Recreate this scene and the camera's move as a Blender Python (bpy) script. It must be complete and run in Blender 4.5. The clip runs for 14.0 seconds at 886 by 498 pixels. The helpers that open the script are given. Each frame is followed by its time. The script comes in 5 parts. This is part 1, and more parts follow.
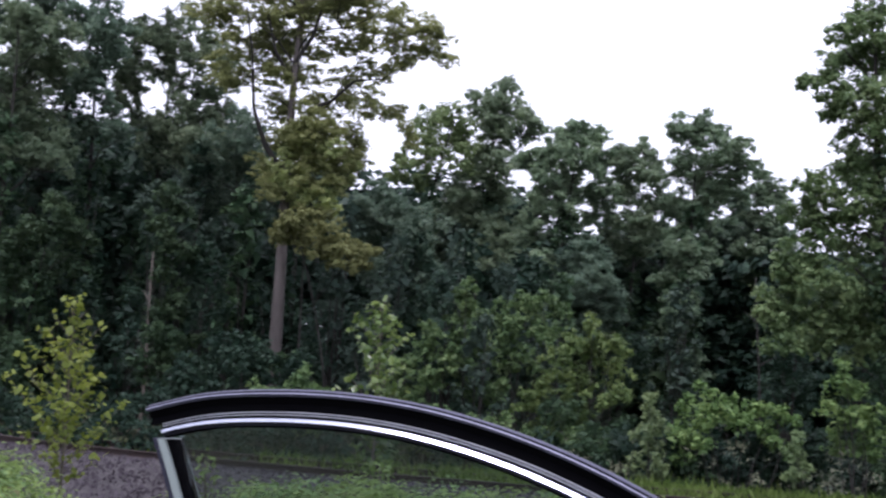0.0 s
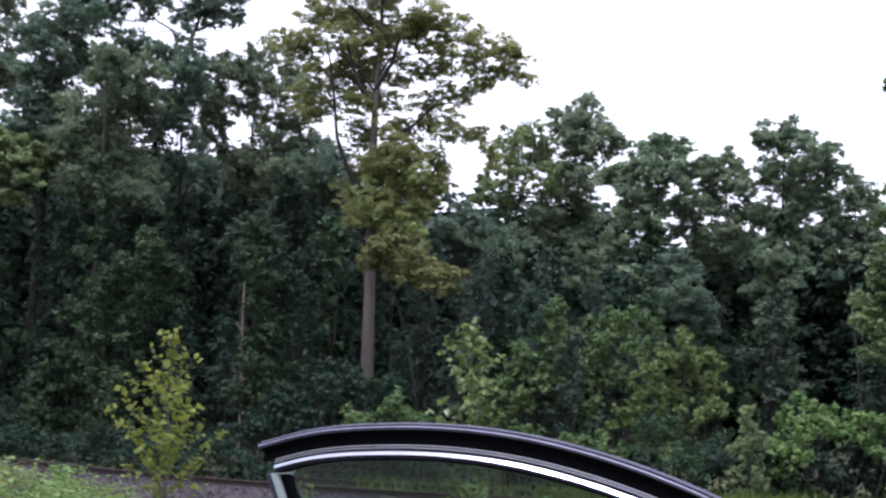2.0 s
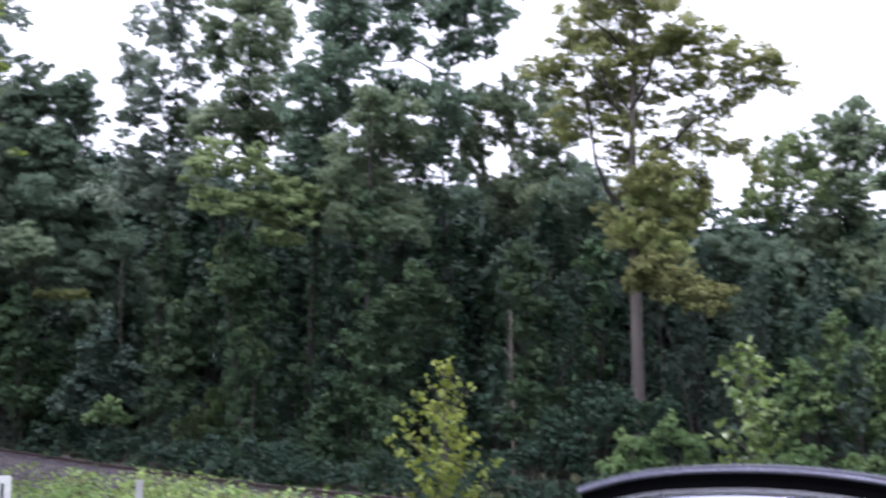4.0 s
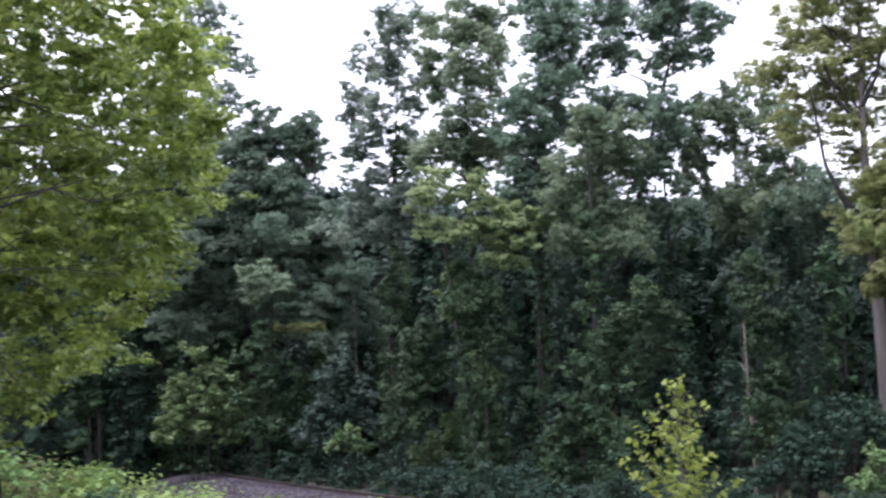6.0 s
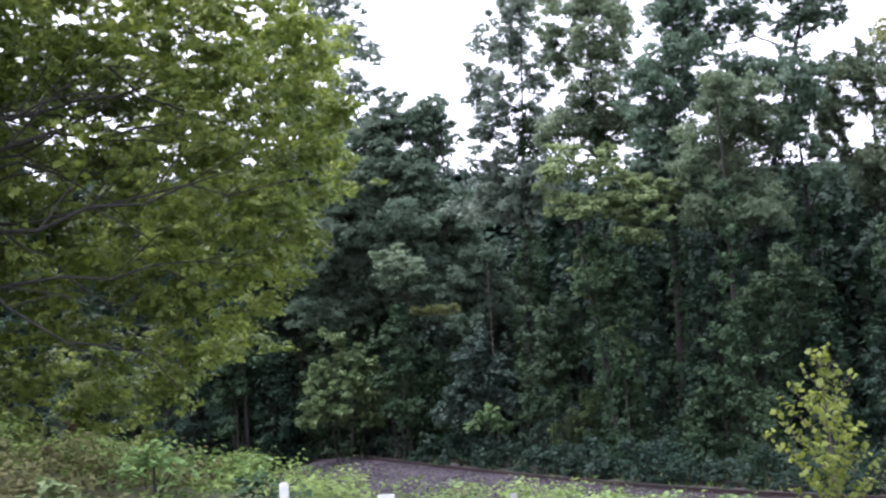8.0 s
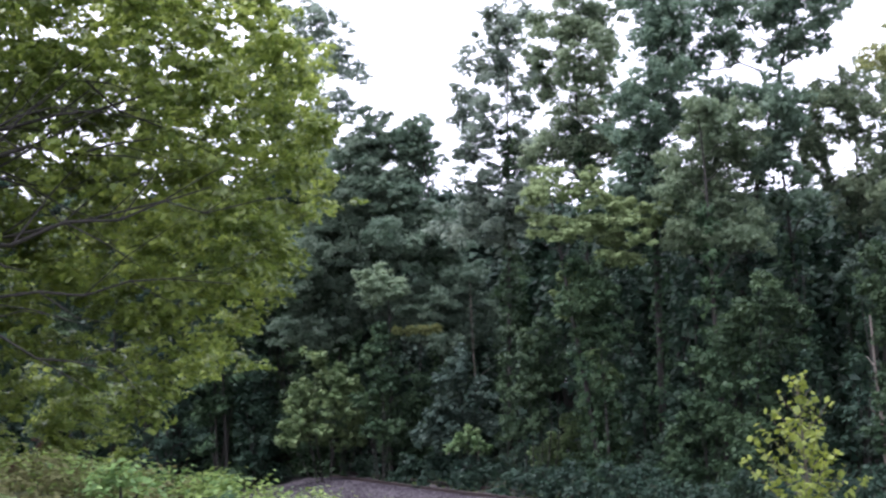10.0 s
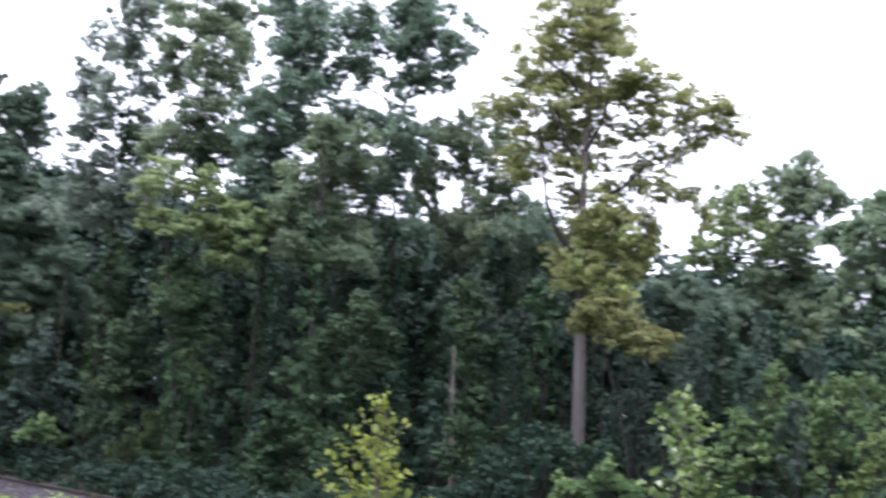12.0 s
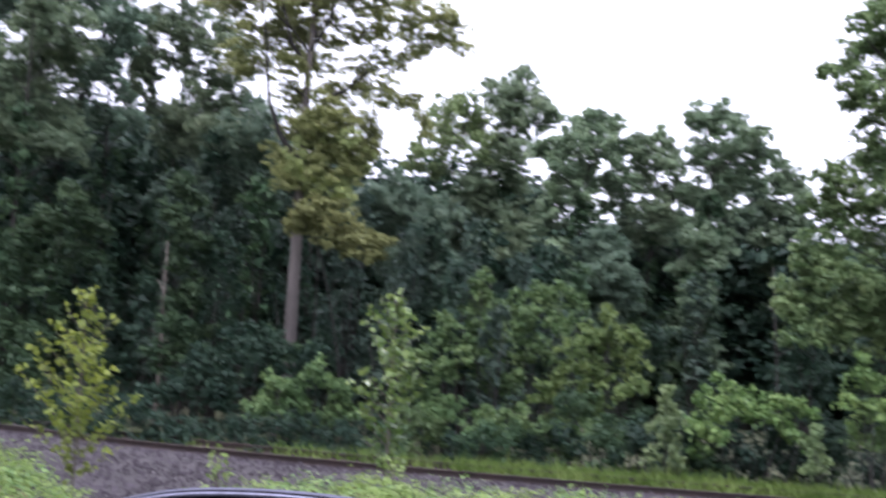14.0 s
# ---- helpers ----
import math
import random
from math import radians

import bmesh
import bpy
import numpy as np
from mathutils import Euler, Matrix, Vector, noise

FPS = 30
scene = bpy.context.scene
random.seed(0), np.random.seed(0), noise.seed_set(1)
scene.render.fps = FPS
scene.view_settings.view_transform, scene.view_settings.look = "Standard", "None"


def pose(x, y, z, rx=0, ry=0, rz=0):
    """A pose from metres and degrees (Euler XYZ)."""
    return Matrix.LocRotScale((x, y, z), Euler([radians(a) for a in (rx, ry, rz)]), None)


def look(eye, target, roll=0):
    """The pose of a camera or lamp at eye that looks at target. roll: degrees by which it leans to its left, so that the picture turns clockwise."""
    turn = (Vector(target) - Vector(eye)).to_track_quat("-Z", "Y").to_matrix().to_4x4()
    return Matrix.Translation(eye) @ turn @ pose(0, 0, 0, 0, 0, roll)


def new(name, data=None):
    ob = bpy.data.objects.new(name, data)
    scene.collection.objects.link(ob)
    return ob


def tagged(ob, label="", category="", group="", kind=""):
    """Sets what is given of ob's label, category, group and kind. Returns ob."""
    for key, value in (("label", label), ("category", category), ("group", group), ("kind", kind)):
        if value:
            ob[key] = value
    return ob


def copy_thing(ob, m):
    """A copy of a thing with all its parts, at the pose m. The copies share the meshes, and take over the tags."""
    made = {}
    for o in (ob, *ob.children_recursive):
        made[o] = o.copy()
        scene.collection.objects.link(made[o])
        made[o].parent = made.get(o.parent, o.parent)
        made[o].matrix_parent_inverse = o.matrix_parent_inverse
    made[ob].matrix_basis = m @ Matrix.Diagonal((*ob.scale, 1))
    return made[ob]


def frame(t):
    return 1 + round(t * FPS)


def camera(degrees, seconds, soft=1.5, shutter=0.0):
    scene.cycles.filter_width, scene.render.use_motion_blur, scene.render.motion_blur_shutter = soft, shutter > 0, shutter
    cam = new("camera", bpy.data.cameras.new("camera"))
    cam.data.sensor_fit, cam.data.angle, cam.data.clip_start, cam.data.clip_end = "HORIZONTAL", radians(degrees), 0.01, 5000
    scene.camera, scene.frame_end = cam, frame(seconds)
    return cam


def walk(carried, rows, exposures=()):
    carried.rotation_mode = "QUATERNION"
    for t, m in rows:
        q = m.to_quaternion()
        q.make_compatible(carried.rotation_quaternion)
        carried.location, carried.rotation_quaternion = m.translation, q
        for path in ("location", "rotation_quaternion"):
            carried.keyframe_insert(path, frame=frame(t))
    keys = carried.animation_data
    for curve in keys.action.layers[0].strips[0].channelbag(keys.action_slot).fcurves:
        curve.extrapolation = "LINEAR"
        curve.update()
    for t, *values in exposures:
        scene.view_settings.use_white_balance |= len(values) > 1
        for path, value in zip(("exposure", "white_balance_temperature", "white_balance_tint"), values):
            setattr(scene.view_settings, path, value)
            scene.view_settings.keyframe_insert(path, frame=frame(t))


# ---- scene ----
cam = camera(40.0, 14.0, soft=2.4, shutter=0.75)
PATH = [
    (0.0, pose(0.000, 0.000, 1.450, 95.00, -3.90, 0.09)),
    (0.5, pose(-0.006, -0.013, 1.454, 94.80, -4.21, 1.46)),
    (1.0, pose(-0.009, -0.028, 1.454, 94.69, -3.91, 2.37)),
    (1.5, pose(-0.014, -0.039, 1.459, 95.19, -3.49, 3.56)),
    (2.0, pose(-0.012, -0.043, 1.462, 95.75, -1.92, 4.35)),
    (2.5, pose(-0.019, -0.042, 1.464, 95.71, -1.58, 5.89)),
    (3.0, pose(-0.037, -0.006, 1.463, 95.52, -0.88, 8.46)),
    (3.5, pose(-0.060, 0.005, 1.464, 96.09, -0.29, 12.83)),
    (4.0, pose(-0.086, 0.025, 1.480, 96.64, -0.27, 16.86)),
    (4.2, pose(-0.087, 0.051, 1.512, 97.12, -0.48, 18.05)),
    (6.5, pose(-0.038, 0.104, 1.538, 97.52, 1.84, 29.46)),
    (7.0, pose(-0.035, 0.107, 1.534, 97.19, 2.00, 31.25)),
    (7.5, pose(-0.035, 0.106, 1.534, 96.65, 3.63, 34.18)),
    (8.0, pose(-0.035, 0.103, 1.535, 97.02, 3.40, 34.27)),
    (8.2, pose(-0.036, 0.104, 1.537, 97.08, 3.72, 34.53)),
    (10.5, pose(0.020, 0.207, 1.556, 98.28, 1.40, 32.12)),
    (10.7, pose(0.016, 0.206, 1.556, 98.48, 0.56, 29.43)),
    (11.0, pose(0.011, 0.204, 1.555, 97.87, -0.70, 25.79)),
    (11.2, pose(0.017, 0.203, 1.553, 98.60, -1.60, 22.50)),
    (11.5, pose(0.027, 0.202, 1.550, 98.38, -2.93, 18.74)),
    (12.0, pose(0.017, 0.205, 1.542, 98.23, -2.85, 14.27)),
    (12.5, pose(0.021, 0.207, 1.543, 97.54, -3.75, 10.78)),
    (13.0, pose(0.020, 0.209, 1.546, 96.98, -3.31, 7.82)),
    (13.5, pose(0.020, 0.209, 1.549, 95.93, -3.57, 4.52)),
    (14.0, pose(0.003, 0.203, 1.563, 94.32, -4.04, 0.83)),
]
walk(cam, PATH, exposures=[(0.0, 0.34, 5780, 25), (2.5, 0.62, 5780, 25), (4.2, 0.95, 5780, 25), (6.5, 1.16, 5780, 25), (8.2, 1.15, 5780, 25), (10.5, 1.22, 5780, 25), (11.5, 1.30, 5780, 25), (14.0, 1.00, 5780, 25)])

# ---- light: a bright overcast sky ----
world = bpy.data.worlds.new("overcast_sky")
scene.world = world
world.use_nodes = True
wn, wl = world.node_tree.nodes, world.node_tree.links
wn.clear()
sky = wn.new("ShaderNodeTexSky")
sky.sky_type = "NISHITA"
sky.sun_disc = False
sky.sun_elevation = radians(70)
sky.sun_rotation = radians(200)
sky.dust_density = 4.0
sky.air_density = 1.0
grey = wn.new("ShaderNodeHueSaturation")
grey.inputs["Saturation"].default_value = 0.10
mixw = wn.new("ShaderNodeMix")
mixw.data_type = "RGBA"
mixw.inputs[0].default_value = 0.75
mixw.inputs[7].default_value = (11.0, 11.3, 11.6, 1)
bg = wn.new("ShaderNodeBackground")
bg.inputs["Strength"].default_value = 0.115
wout = wn.new("ShaderNodeOutputWorld")
wl.new(sky.outputs[0], grey.inputs["Color"])
wl.new(grey.outputs[0], mixw.inputs[6])
wl.new(mixw.outputs[2], bg.inputs["Color"])
wl.new(bg.outputs[0], wout.inputs["Surface"])

sun_data = bpy.data.lights.new("veiled_sun", "SUN")
sun_data.energy = 2.2
sun_data.angle = radians(28)
sun_data.color = (1.0, 0.97, 0.92)
sun = new("veiled_sun", sun_data)
sun.matrix_world = look((0, 0, 60), (10, 17, 0))


# ---- materials ----
def nodes_of(name):
    m = bpy.data.materials.new(name)
    m.use_nodes = True
    t = m.node_tree
    return m, t.nodes, t.links, t.nodes["Principled BSDF"]


def ramp(nodes, stops):
    r = nodes.new("ShaderNodeValToRGB")
    els = r.color_ramp.elements
    while len(els) < len(stops):
        els.new(0.5)
    for e, (p, c) in zip(els, stops):
        e.position, e.color = p, (*c, 1)
    return r


def leaf_material(name, dark, mid, light, odd=None, gloss=0.50, sheer=0.32, shine=0.06):
    """Leaves: every leaf its own tint, large drifts of tone over the crown, some light through the blade."""
    m, n, l, p = nodes_of(name)
    geo = n.new("ShaderNodeNewGeometry")
    tex = n.new("ShaderNodeTexCoord")
    drift = n.new("ShaderNodeTexNoise")
    drift.inputs["Scale"].default_value = 0.8
    drift.inputs["Detail"].default_value = 3
    l.new(tex.outputs["Object"], drift.inputs["Vector"])
    add = n.new("ShaderNodeMath")
    add.operation = "MULTIPLY_ADD"
    add.inputs[1].default_value = 0.28
    l.new(geo.outputs["Random Per Island"], add.inputs[0])
    half = n.new("ShaderNodeMath")
    half.operation = "MULTIPLY"
    half.inputs[1].default_value = 0.80
    l.new(drift.outputs["Fac"], half.inputs[0])
    l.new(half.outputs[0], add.inputs[2])
    stops = [(0.15, dark), (0.5, mid), (0.82, light)]
    if odd:
        stops.append((0.96, odd))
    r = ramp(n, stops)
    l.new(add.outputs[0], r.inputs[0])
    # every plant a little lighter, darker, yellower or bluer than the next
    own = n.new("ShaderNodeObjectInfo")
    tone = n.new("ShaderNodeHueSaturation")
    for port, low, span in (("Hue", 0.492, 0.020), ("Value", 0.88, 0.28)):
        m1 = n.new("ShaderNodeMath")
        m1.operation = "MULTIPLY_ADD"
        m1.inputs[1].default_value, m1.inputs[2].default_value = span, low
        l.new(own.outputs["Random"], m1.inputs[0])
        l.new(m1.outputs[0], tone.inputs[port])
    l.new(r.outputs[0], tone.inputs["Color"])
    l.new(tone.outputs[0], p.inputs["Base Color"])
    p.inputs["Roughness"].default_value = gloss
    p.inputs["Specular IOR Level"].default_value = shine
    tr = n.new("ShaderNodeBsdfTranslucent")
    bright = n.new("ShaderNodeHueSaturation")
    bright.inputs["Value"].default_value = 1.3
    bright.inputs["Hue"].default_value = 0.49
    l.new(tone.outputs[0], bright.inputs["Color"])
    l.new(bright.outputs[0], tr.inputs["Color"])
    mix = n.new("ShaderNodeMixShader")
    mix.inputs[0].default_value = sheer
    out = n["Material Output"]
    l.new(p.outputs[0], mix.inputs[1])
    l.new(tr.outputs[0], mix.inputs[2])
    l.new(mix.outputs[0], out.inputs["Surface"])
    return m


def rough_material(name, c1, c2, scale, rough=0.9, bump=0.3, stretch=(1, 1, 1), c3=None, big=0.2):
    """Two scales of noise for colour, the finer also as relief."""
    m, n, l, p = nodes_of(name)
    tex = n.new("ShaderNodeTexCoord")
    mp = n.new("ShaderNodeMapping")
    mp.inputs["Scale"].default_value = stretch
    l.new(tex.outputs["Object"], mp.inputs["Vector"])
    fine = n.new("ShaderNodeTexNoise")
    fine.inputs["Scale"].default_value = scale
    fine.inputs["Detail"].default_value = 6
    fine.inputs["Roughness"].default_value = 0.65
    l.new(mp.outputs[0], fine.inputs["Vector"])
    wide = n.new("ShaderNodeTexNoise")
    wide.inputs["Scale"].default_value = scale * big
    wide.inputs["Detail"].default_value = 3
    l.new(mp.outputs[0], wide.inputs["Vector"])
    mx = n.new("ShaderNodeMath")
    mx.operation = "MULTIPLY_ADD"
    mx.inputs[1].default_value = 0.5
    hf = n.new("ShaderNodeMath")
    hf.operation = "MULTIPLY"
    hf.inputs[1].default_value = 0.5
    l.new(wide.outputs["Fac"], hf.inputs[0])
    l.new(fine.outputs["Fac"], mx.inputs[0])
    l.new(hf.outputs[0], mx.inputs[2])
    r = ramp(n, [(0.33, c1), (0.66, c2)] if c3 is None else [(0.33, c1), (0.52, c2), (0.68, c3)])
    l.new(mx.outputs[0], r.inputs[0])
    l.new(r.outputs[0], p.inputs["Base Color"])
    p.inputs["Roughness"].default_value = rough
    b = n.new("ShaderNodeBump")
    b.inputs["Strength"].default_value = bump
    b.inputs["Distance"].default_value = 0.03
    l.new(fine.outputs["Fac"], b.inputs["Height"])
    l.new(b.outputs[0], p.inputs["Normal"])
    return m


def plain_material(name, color, rough=0.5, metal=0.0, speck=0.03, scale=60, spec=0.5):
    m, n, l, p = nodes_of(name)
    tex = n.new("ShaderNodeTexCoord")
    fine = n.new("ShaderNodeTexNoise")
    fine.inputs["Scale"].default_value = scale
    fine.inputs["Detail"].default_value = 4
    l.new(tex.outputs["Object"], fine.inputs["Vector"])
    lo = tuple(max(0, c * (1 - 8 * speck)) for c in color)
    r = ramp(n, [(0.3, lo), (0.65, color)])
    l.new(fine.outputs["Fac"], r.inputs[0])
    l.new(r.outputs[0], p.inputs["Base Color"])
    p.inputs["Roughness"].default_value = rough
    p.inputs["Metallic"].default_value = metal
    p.inputs["Specular IOR Level"].default_value = spec
    return m


# shade under the wood put into the colour, also in LEAF_MID and LEAF_BLUE
LEAF_SHADED = leaf_material("leaves_shaded_green", (0.010, 0.022, 0.016), (0.021, 0.043, 0.028), (0.048, 0.080, 0.048), shine=0.15)
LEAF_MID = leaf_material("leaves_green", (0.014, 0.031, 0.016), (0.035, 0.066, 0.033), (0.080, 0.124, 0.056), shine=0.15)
LEAF_VINE = leaf_material("leaves_vine_green", (0.022, 0.048, 0.018), (0.076, 0.128, 0.048), (0.190, 0.252, 0.105), shine=0.25)
LEAF_COVER = leaf_material("leaves_cover_green", (0.022, 0.050, 0.020), (0.080, 0.138, 0.052), (0.200, 0.275, 0.110), shine=0.2)
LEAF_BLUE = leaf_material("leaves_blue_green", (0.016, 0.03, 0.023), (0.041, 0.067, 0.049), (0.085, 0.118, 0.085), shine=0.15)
# crown greens lightened and greyed: glare and haze put into the colour
CANOPY_DEEP_LIT = leaf_material("canopy_deep_green_lit", (0.050, 0.084, 0.060), (0.112, 0.166, 0.116), (0.222, 0.288, 0.202), sheer=0.56, shine=0.2)
CANOPY_MID_LIT = leaf_material("canopy_green_lit", (0.072, 0.112, 0.068), (0.165, 0.222, 0.138), (0.31, 0.375, 0.232), sheer=0.56, shine=0.2)
CANOPY_BLUE_HAZED = leaf_material("canopy_blue_green_hazed", (0.074, 0.107, 0.084), (0.165, 0.210, 0.165), (0.305, 0.355, 0.275), sheer=0.56, shine=0.2)
CANOPY_PALE_HAZED = leaf_material("canopy_pale_green_hazed", (0.074, 0.120, 0.075), (0.160, 0.224, 0.138), (0.27, 0.34, 0.215), sheer=0.54, shine=0.2)
LEAF_SPRAY = leaf_material("leaves_yellow_green", (0.066, 0.096, 0.04), (0.15, 0.192, 0.084), (0.265, 0.315, 0.155))
LEAF_OLIVE = leaf_material("leaves_olive", (0.120, 0.150, 0.066), (0.250, 0.288, 0.126), (0.40, 0.435, 0.20), (0.40, 0.36, 0.15), sheer=0.66)
LEAF_YELLOW = leaf_material("leaves_yellowing", (0.074, 0.086, 0.036), (0.150, 0.166, 0.066), (0.250, 0.266, 0.115), (0.246, 0.222, 0.09))
LEAF_LIME = leaf_material("leaves_lime", (0.066, 0.104, 0.016), (0.165, 0.225, 0.038), (0.325, 0.395, 0.088), sheer=0.46, shine=0.3)
LEAF_NEAR = leaf_material("leaves_fresh_green", (0.032, 0.056, 0.012), (0.126, 0.168, 0.034), (0.37, 0.42, 0.098), (0.42, 0.36, 0.095), gloss=0.32, sheer=0.48, shine=0.5)
LEAF_BUSH = leaf_material("leaves_bush_green", (0.027, 0.058, 0.020), (0.102, 0.168, 0.052), (0.24, 0.318, 0.106), (0.33, 0.30, 0.11), shine=0.25)
LEAF_EDGE = leaf_material("leaves_dull_green", (0.03, 0.056, 0.022), (0.092, 0.138, 0.054), (0.205, 0.258, 0.112), shine=0.2)
LEAF_SAGE = leaf_material("leaves_sage_green", (0.055, 0.088, 0.04), (0.135, 0.185, 0.082), (0.255, 0.315, 0.145), shine=0.2)
LEAF_SAP = leaf_material("leaves_sapling_green", (0.034, 0.064, 0.018), (0.092, 0.145, 0.038), (0.225, 0.285, 0.090), (0.30, 0.30, 0.085), gloss=0.22, sheer=0.36, shine=0.6)
LEAF_WEED = leaf_material("leaves_weed_green", (0.070, 0.124, 0.030), (0.155, 0.228, 0.064), (0.275, 0.355, 0.125), sheer=0.35)
DOCK = leaf_material("dock_seed_heads", (0.030, 0.020, 0.014), (0.060, 0.038, 0.025), (0.100, 0.062, 0.040))
STRAW = leaf_material("dry_grass_blades", (0.06, 0.068, 0.026), (0.112, 0.118, 0.05), (0.17, 0.17, 0.08))
GRASS = leaf_material("grass_blades", (0.034, 0.062, 0.012), (0.075, 0.115, 0.026), (0.135, 0.17, 0.05))
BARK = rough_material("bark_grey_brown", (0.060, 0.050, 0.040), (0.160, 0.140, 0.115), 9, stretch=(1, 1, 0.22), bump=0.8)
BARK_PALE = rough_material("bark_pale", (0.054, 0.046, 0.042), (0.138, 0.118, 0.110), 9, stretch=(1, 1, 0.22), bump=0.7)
# near-black: the shade inside the crowns is put into this bark colour
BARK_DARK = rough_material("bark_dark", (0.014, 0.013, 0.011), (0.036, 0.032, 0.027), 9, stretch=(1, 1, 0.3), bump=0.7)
SOIL = rough_material("soil_and_litter", (0.028, 0.032, 0.014), (0.052, 0.060, 0.024), 2.2, c3=(0.060, 0.058, 0.032), bump=0.6)
BALLAST = rough_material("ballast_bed", (0.019, 0.016, 0.017), (0.040, 0.034, 0.036), 14, c3=(0.072, 0.062, 0.064), bump=0.9)
STONE = leaf_material("ballast_stone", (0.016, 0.013, 0.015), (0.04, 0.034, 0.04), (0.105, 0.092, 0.104), gloss=0.85, sheer=0.0)
RUST = rough_material("rusty_rail_steel", (0.013, 0.008, 0.007), (0.032, 0.017, 0.014), 12, rough=0.75, bump=0.4)
RUBBER = plain_material("black_rubber", (0.0022, 0.0022, 0.003), 0.8, spec=0.03)
RUBBER_GREY = plain_material("violet_grey_rubber", (0.030, 0.030, 0.050), 0.6, spec=0.2)
RUBBER_LIP = plain_material("grey_lip_rubber", (0.075, 0.075, 0.110), 0.55, spec=0.3)
RUBBER_LINE = plain_material("pale_grey_rubber_edge", (0.22, 0.22, 0.30), 0.5)
# pale and non-metal: the beads' bright reflection is put into the colour
TRIM_LINE = plain_material("pale_trim_line", (0.42, 0.43, 0.48), 0.35, 0.0, 0.01)
CHROME = plain_material("bright_trim_metal", (0.56, 0.58, 0.68), 0.22, 1.0, 0.01)
PAINT = plain_material("grey_green_paint", (0.26, 0.30, 0.29), 0.3, 0.0, 0.01)
TRIM_DARK = plain_material("dark_grey_trim", (0.05, 0.05, 0.055), 0.6)
WHITE = plain_material("white_sign_paint", (0.62, 0.62, 0.61), 0.5, 0.0, 0.02, 30)
GREY_POST = rough_material("grey_post_steel", (0.22, 0.22, 0.22), (0.36, 0.36, 0.36), 20, rough=0.6, bump=0.1)
INK = plain_material("black_sign_paint", (0.02, 0.02, 0.02), 0.5)


def glass_material():
    m, n, l, p = nodes_of("tinted_window_glass")
    p.inputs["Base Color"].default_value = (0.46, 0.53, 0.55, 1)
    p.inputs["Roughness"].default_value = 0.0
    p.inputs["IOR"].default_value = 1.45
    p.inputs["Transmission Weight"].default_value = 1.0
    return m


GLASS = glass_material()


# ---- building helpers ----
def thing(name, label, category, at=(0, 0, 0), group="", kind=""):
    ob = new(name)
    ob.empty_display_size = 0.2
    ob.location = at
    return tagged(ob, label, category, group, kind)


def mesh_object(name, verts, faces, material, parent=None, label="", smooth=False):
    me = bpy.data.meshes.new(name)
    me.from_pydata(verts if isinstance(verts, list) else verts.tolist(), [], faces if isinstance(faces, list) else faces.tolist())
    me.materials.append(material)
    if smooth:
        me.polygons.foreach_set("use_smooth", [True] * len(me.polygons))
    me.update()
    ob = new(name, me)
    if parent is not None:
        ob.parent = parent
    if label:
        tagged(ob, label)
    return ob


def part(name, bm, material, parent=None, label=""):
    me = bpy.data.meshes.new(name)
    bm.to_mesh(me)
    bm.free()
    me.materials.append(material)
    ob = new(name, me)
    if parent is not None:
        ob.parent = parent
    if label:
        tagged(ob, label)
    return ob


def tubes(lines, sides=7):
    """Tapered tubes along lines of (point, radius): arrays of vertices and quads."""
    V, Fc, base = [], [], 0
    for line in lines:
        pts = np.array([p for p, _ in line], float)
        rad = [r for _, r in line]
        tan = np.gradient(pts, axis=0)
        tan /= np.linalg.norm(tan, axis=1)[:, None] + 1e-9
        ref = np.array([1.0, 0, 0]) if abs(tan[0][0]) < 0.8 else np.array([0, 1.0, 0])
        for k in range(len(pts)):
            u = np.cross(tan[k], ref)
            u /= np.linalg.norm(u) + 1e-9
            v = np.cross(tan[k], u)
            for s in range(sides):
                a = 2 * math.pi * s / sides
                V.append((pts[k] + rad[k] * (math.cos(a) * u + math.sin(a) * v)).tolist())
        for k in range(len(pts) - 1):
            for s in range(sides):
                a, b = base + k * sides + s, base + k * sides + (s + 1) % sides
                Fc.append((a, b, b + sides, a + sides))
        Fc.append(tuple(base + (len(pts) - 1) * sides + s for s in range(sides)))
        base += len(pts) * sides
    return V, Fc


def blades(pos, normal, size, rng, wide=0.62, droop=0.25, simple=False):
    """Leaves at the given places: folded four-cornered blades, or plain three-cornered ones for far foliage. Arrays of vertices and triangles."""
    n = len(pos)
    normal = normal / (np.linalg.norm(normal, axis=1)[:, None] + 1e-9)
    d = rng.normal(size=(n, 3))
    d[:, 2] -= droop
    d -= (d * normal).sum(1)[:, None] * normal
    d /= np.linalg.norm(d, axis=1)[:, None] + 1e-9
    side = np.cross(normal, d)
    s = size[:, None]
    k = np.arange(n)[:, None]
    if simple:
        V = np.stack([pos - d * s * 0.45 + side * s * 0.5 * wide, pos - d * s * 0.35 - side * s * 0.5 * wide, pos + d * s * 0.55 - normal * s * 0.1], 1).reshape(-1, 3)
        return V, k * 3 + np.array([0, 1, 2])
    base, tip = pos - d * s * 0.5, pos + d * s * 0.5 - normal * s * 0.10
    fold = normal * s * 0.10
    left, right = pos + side * s * 0.5 * wide - fold - d * s * 0.06, pos - side * s * 0.5 * wide - fold - d * s * 0.06
    V = np.stack([base, left, tip, right], 1).reshape(-1, 3)
    Fc = np.concatenate([k * 4 + [0, 2, 1], k * 4 + [0, 3, 2]], 1).reshape(-1, 3)
    return V, Fc


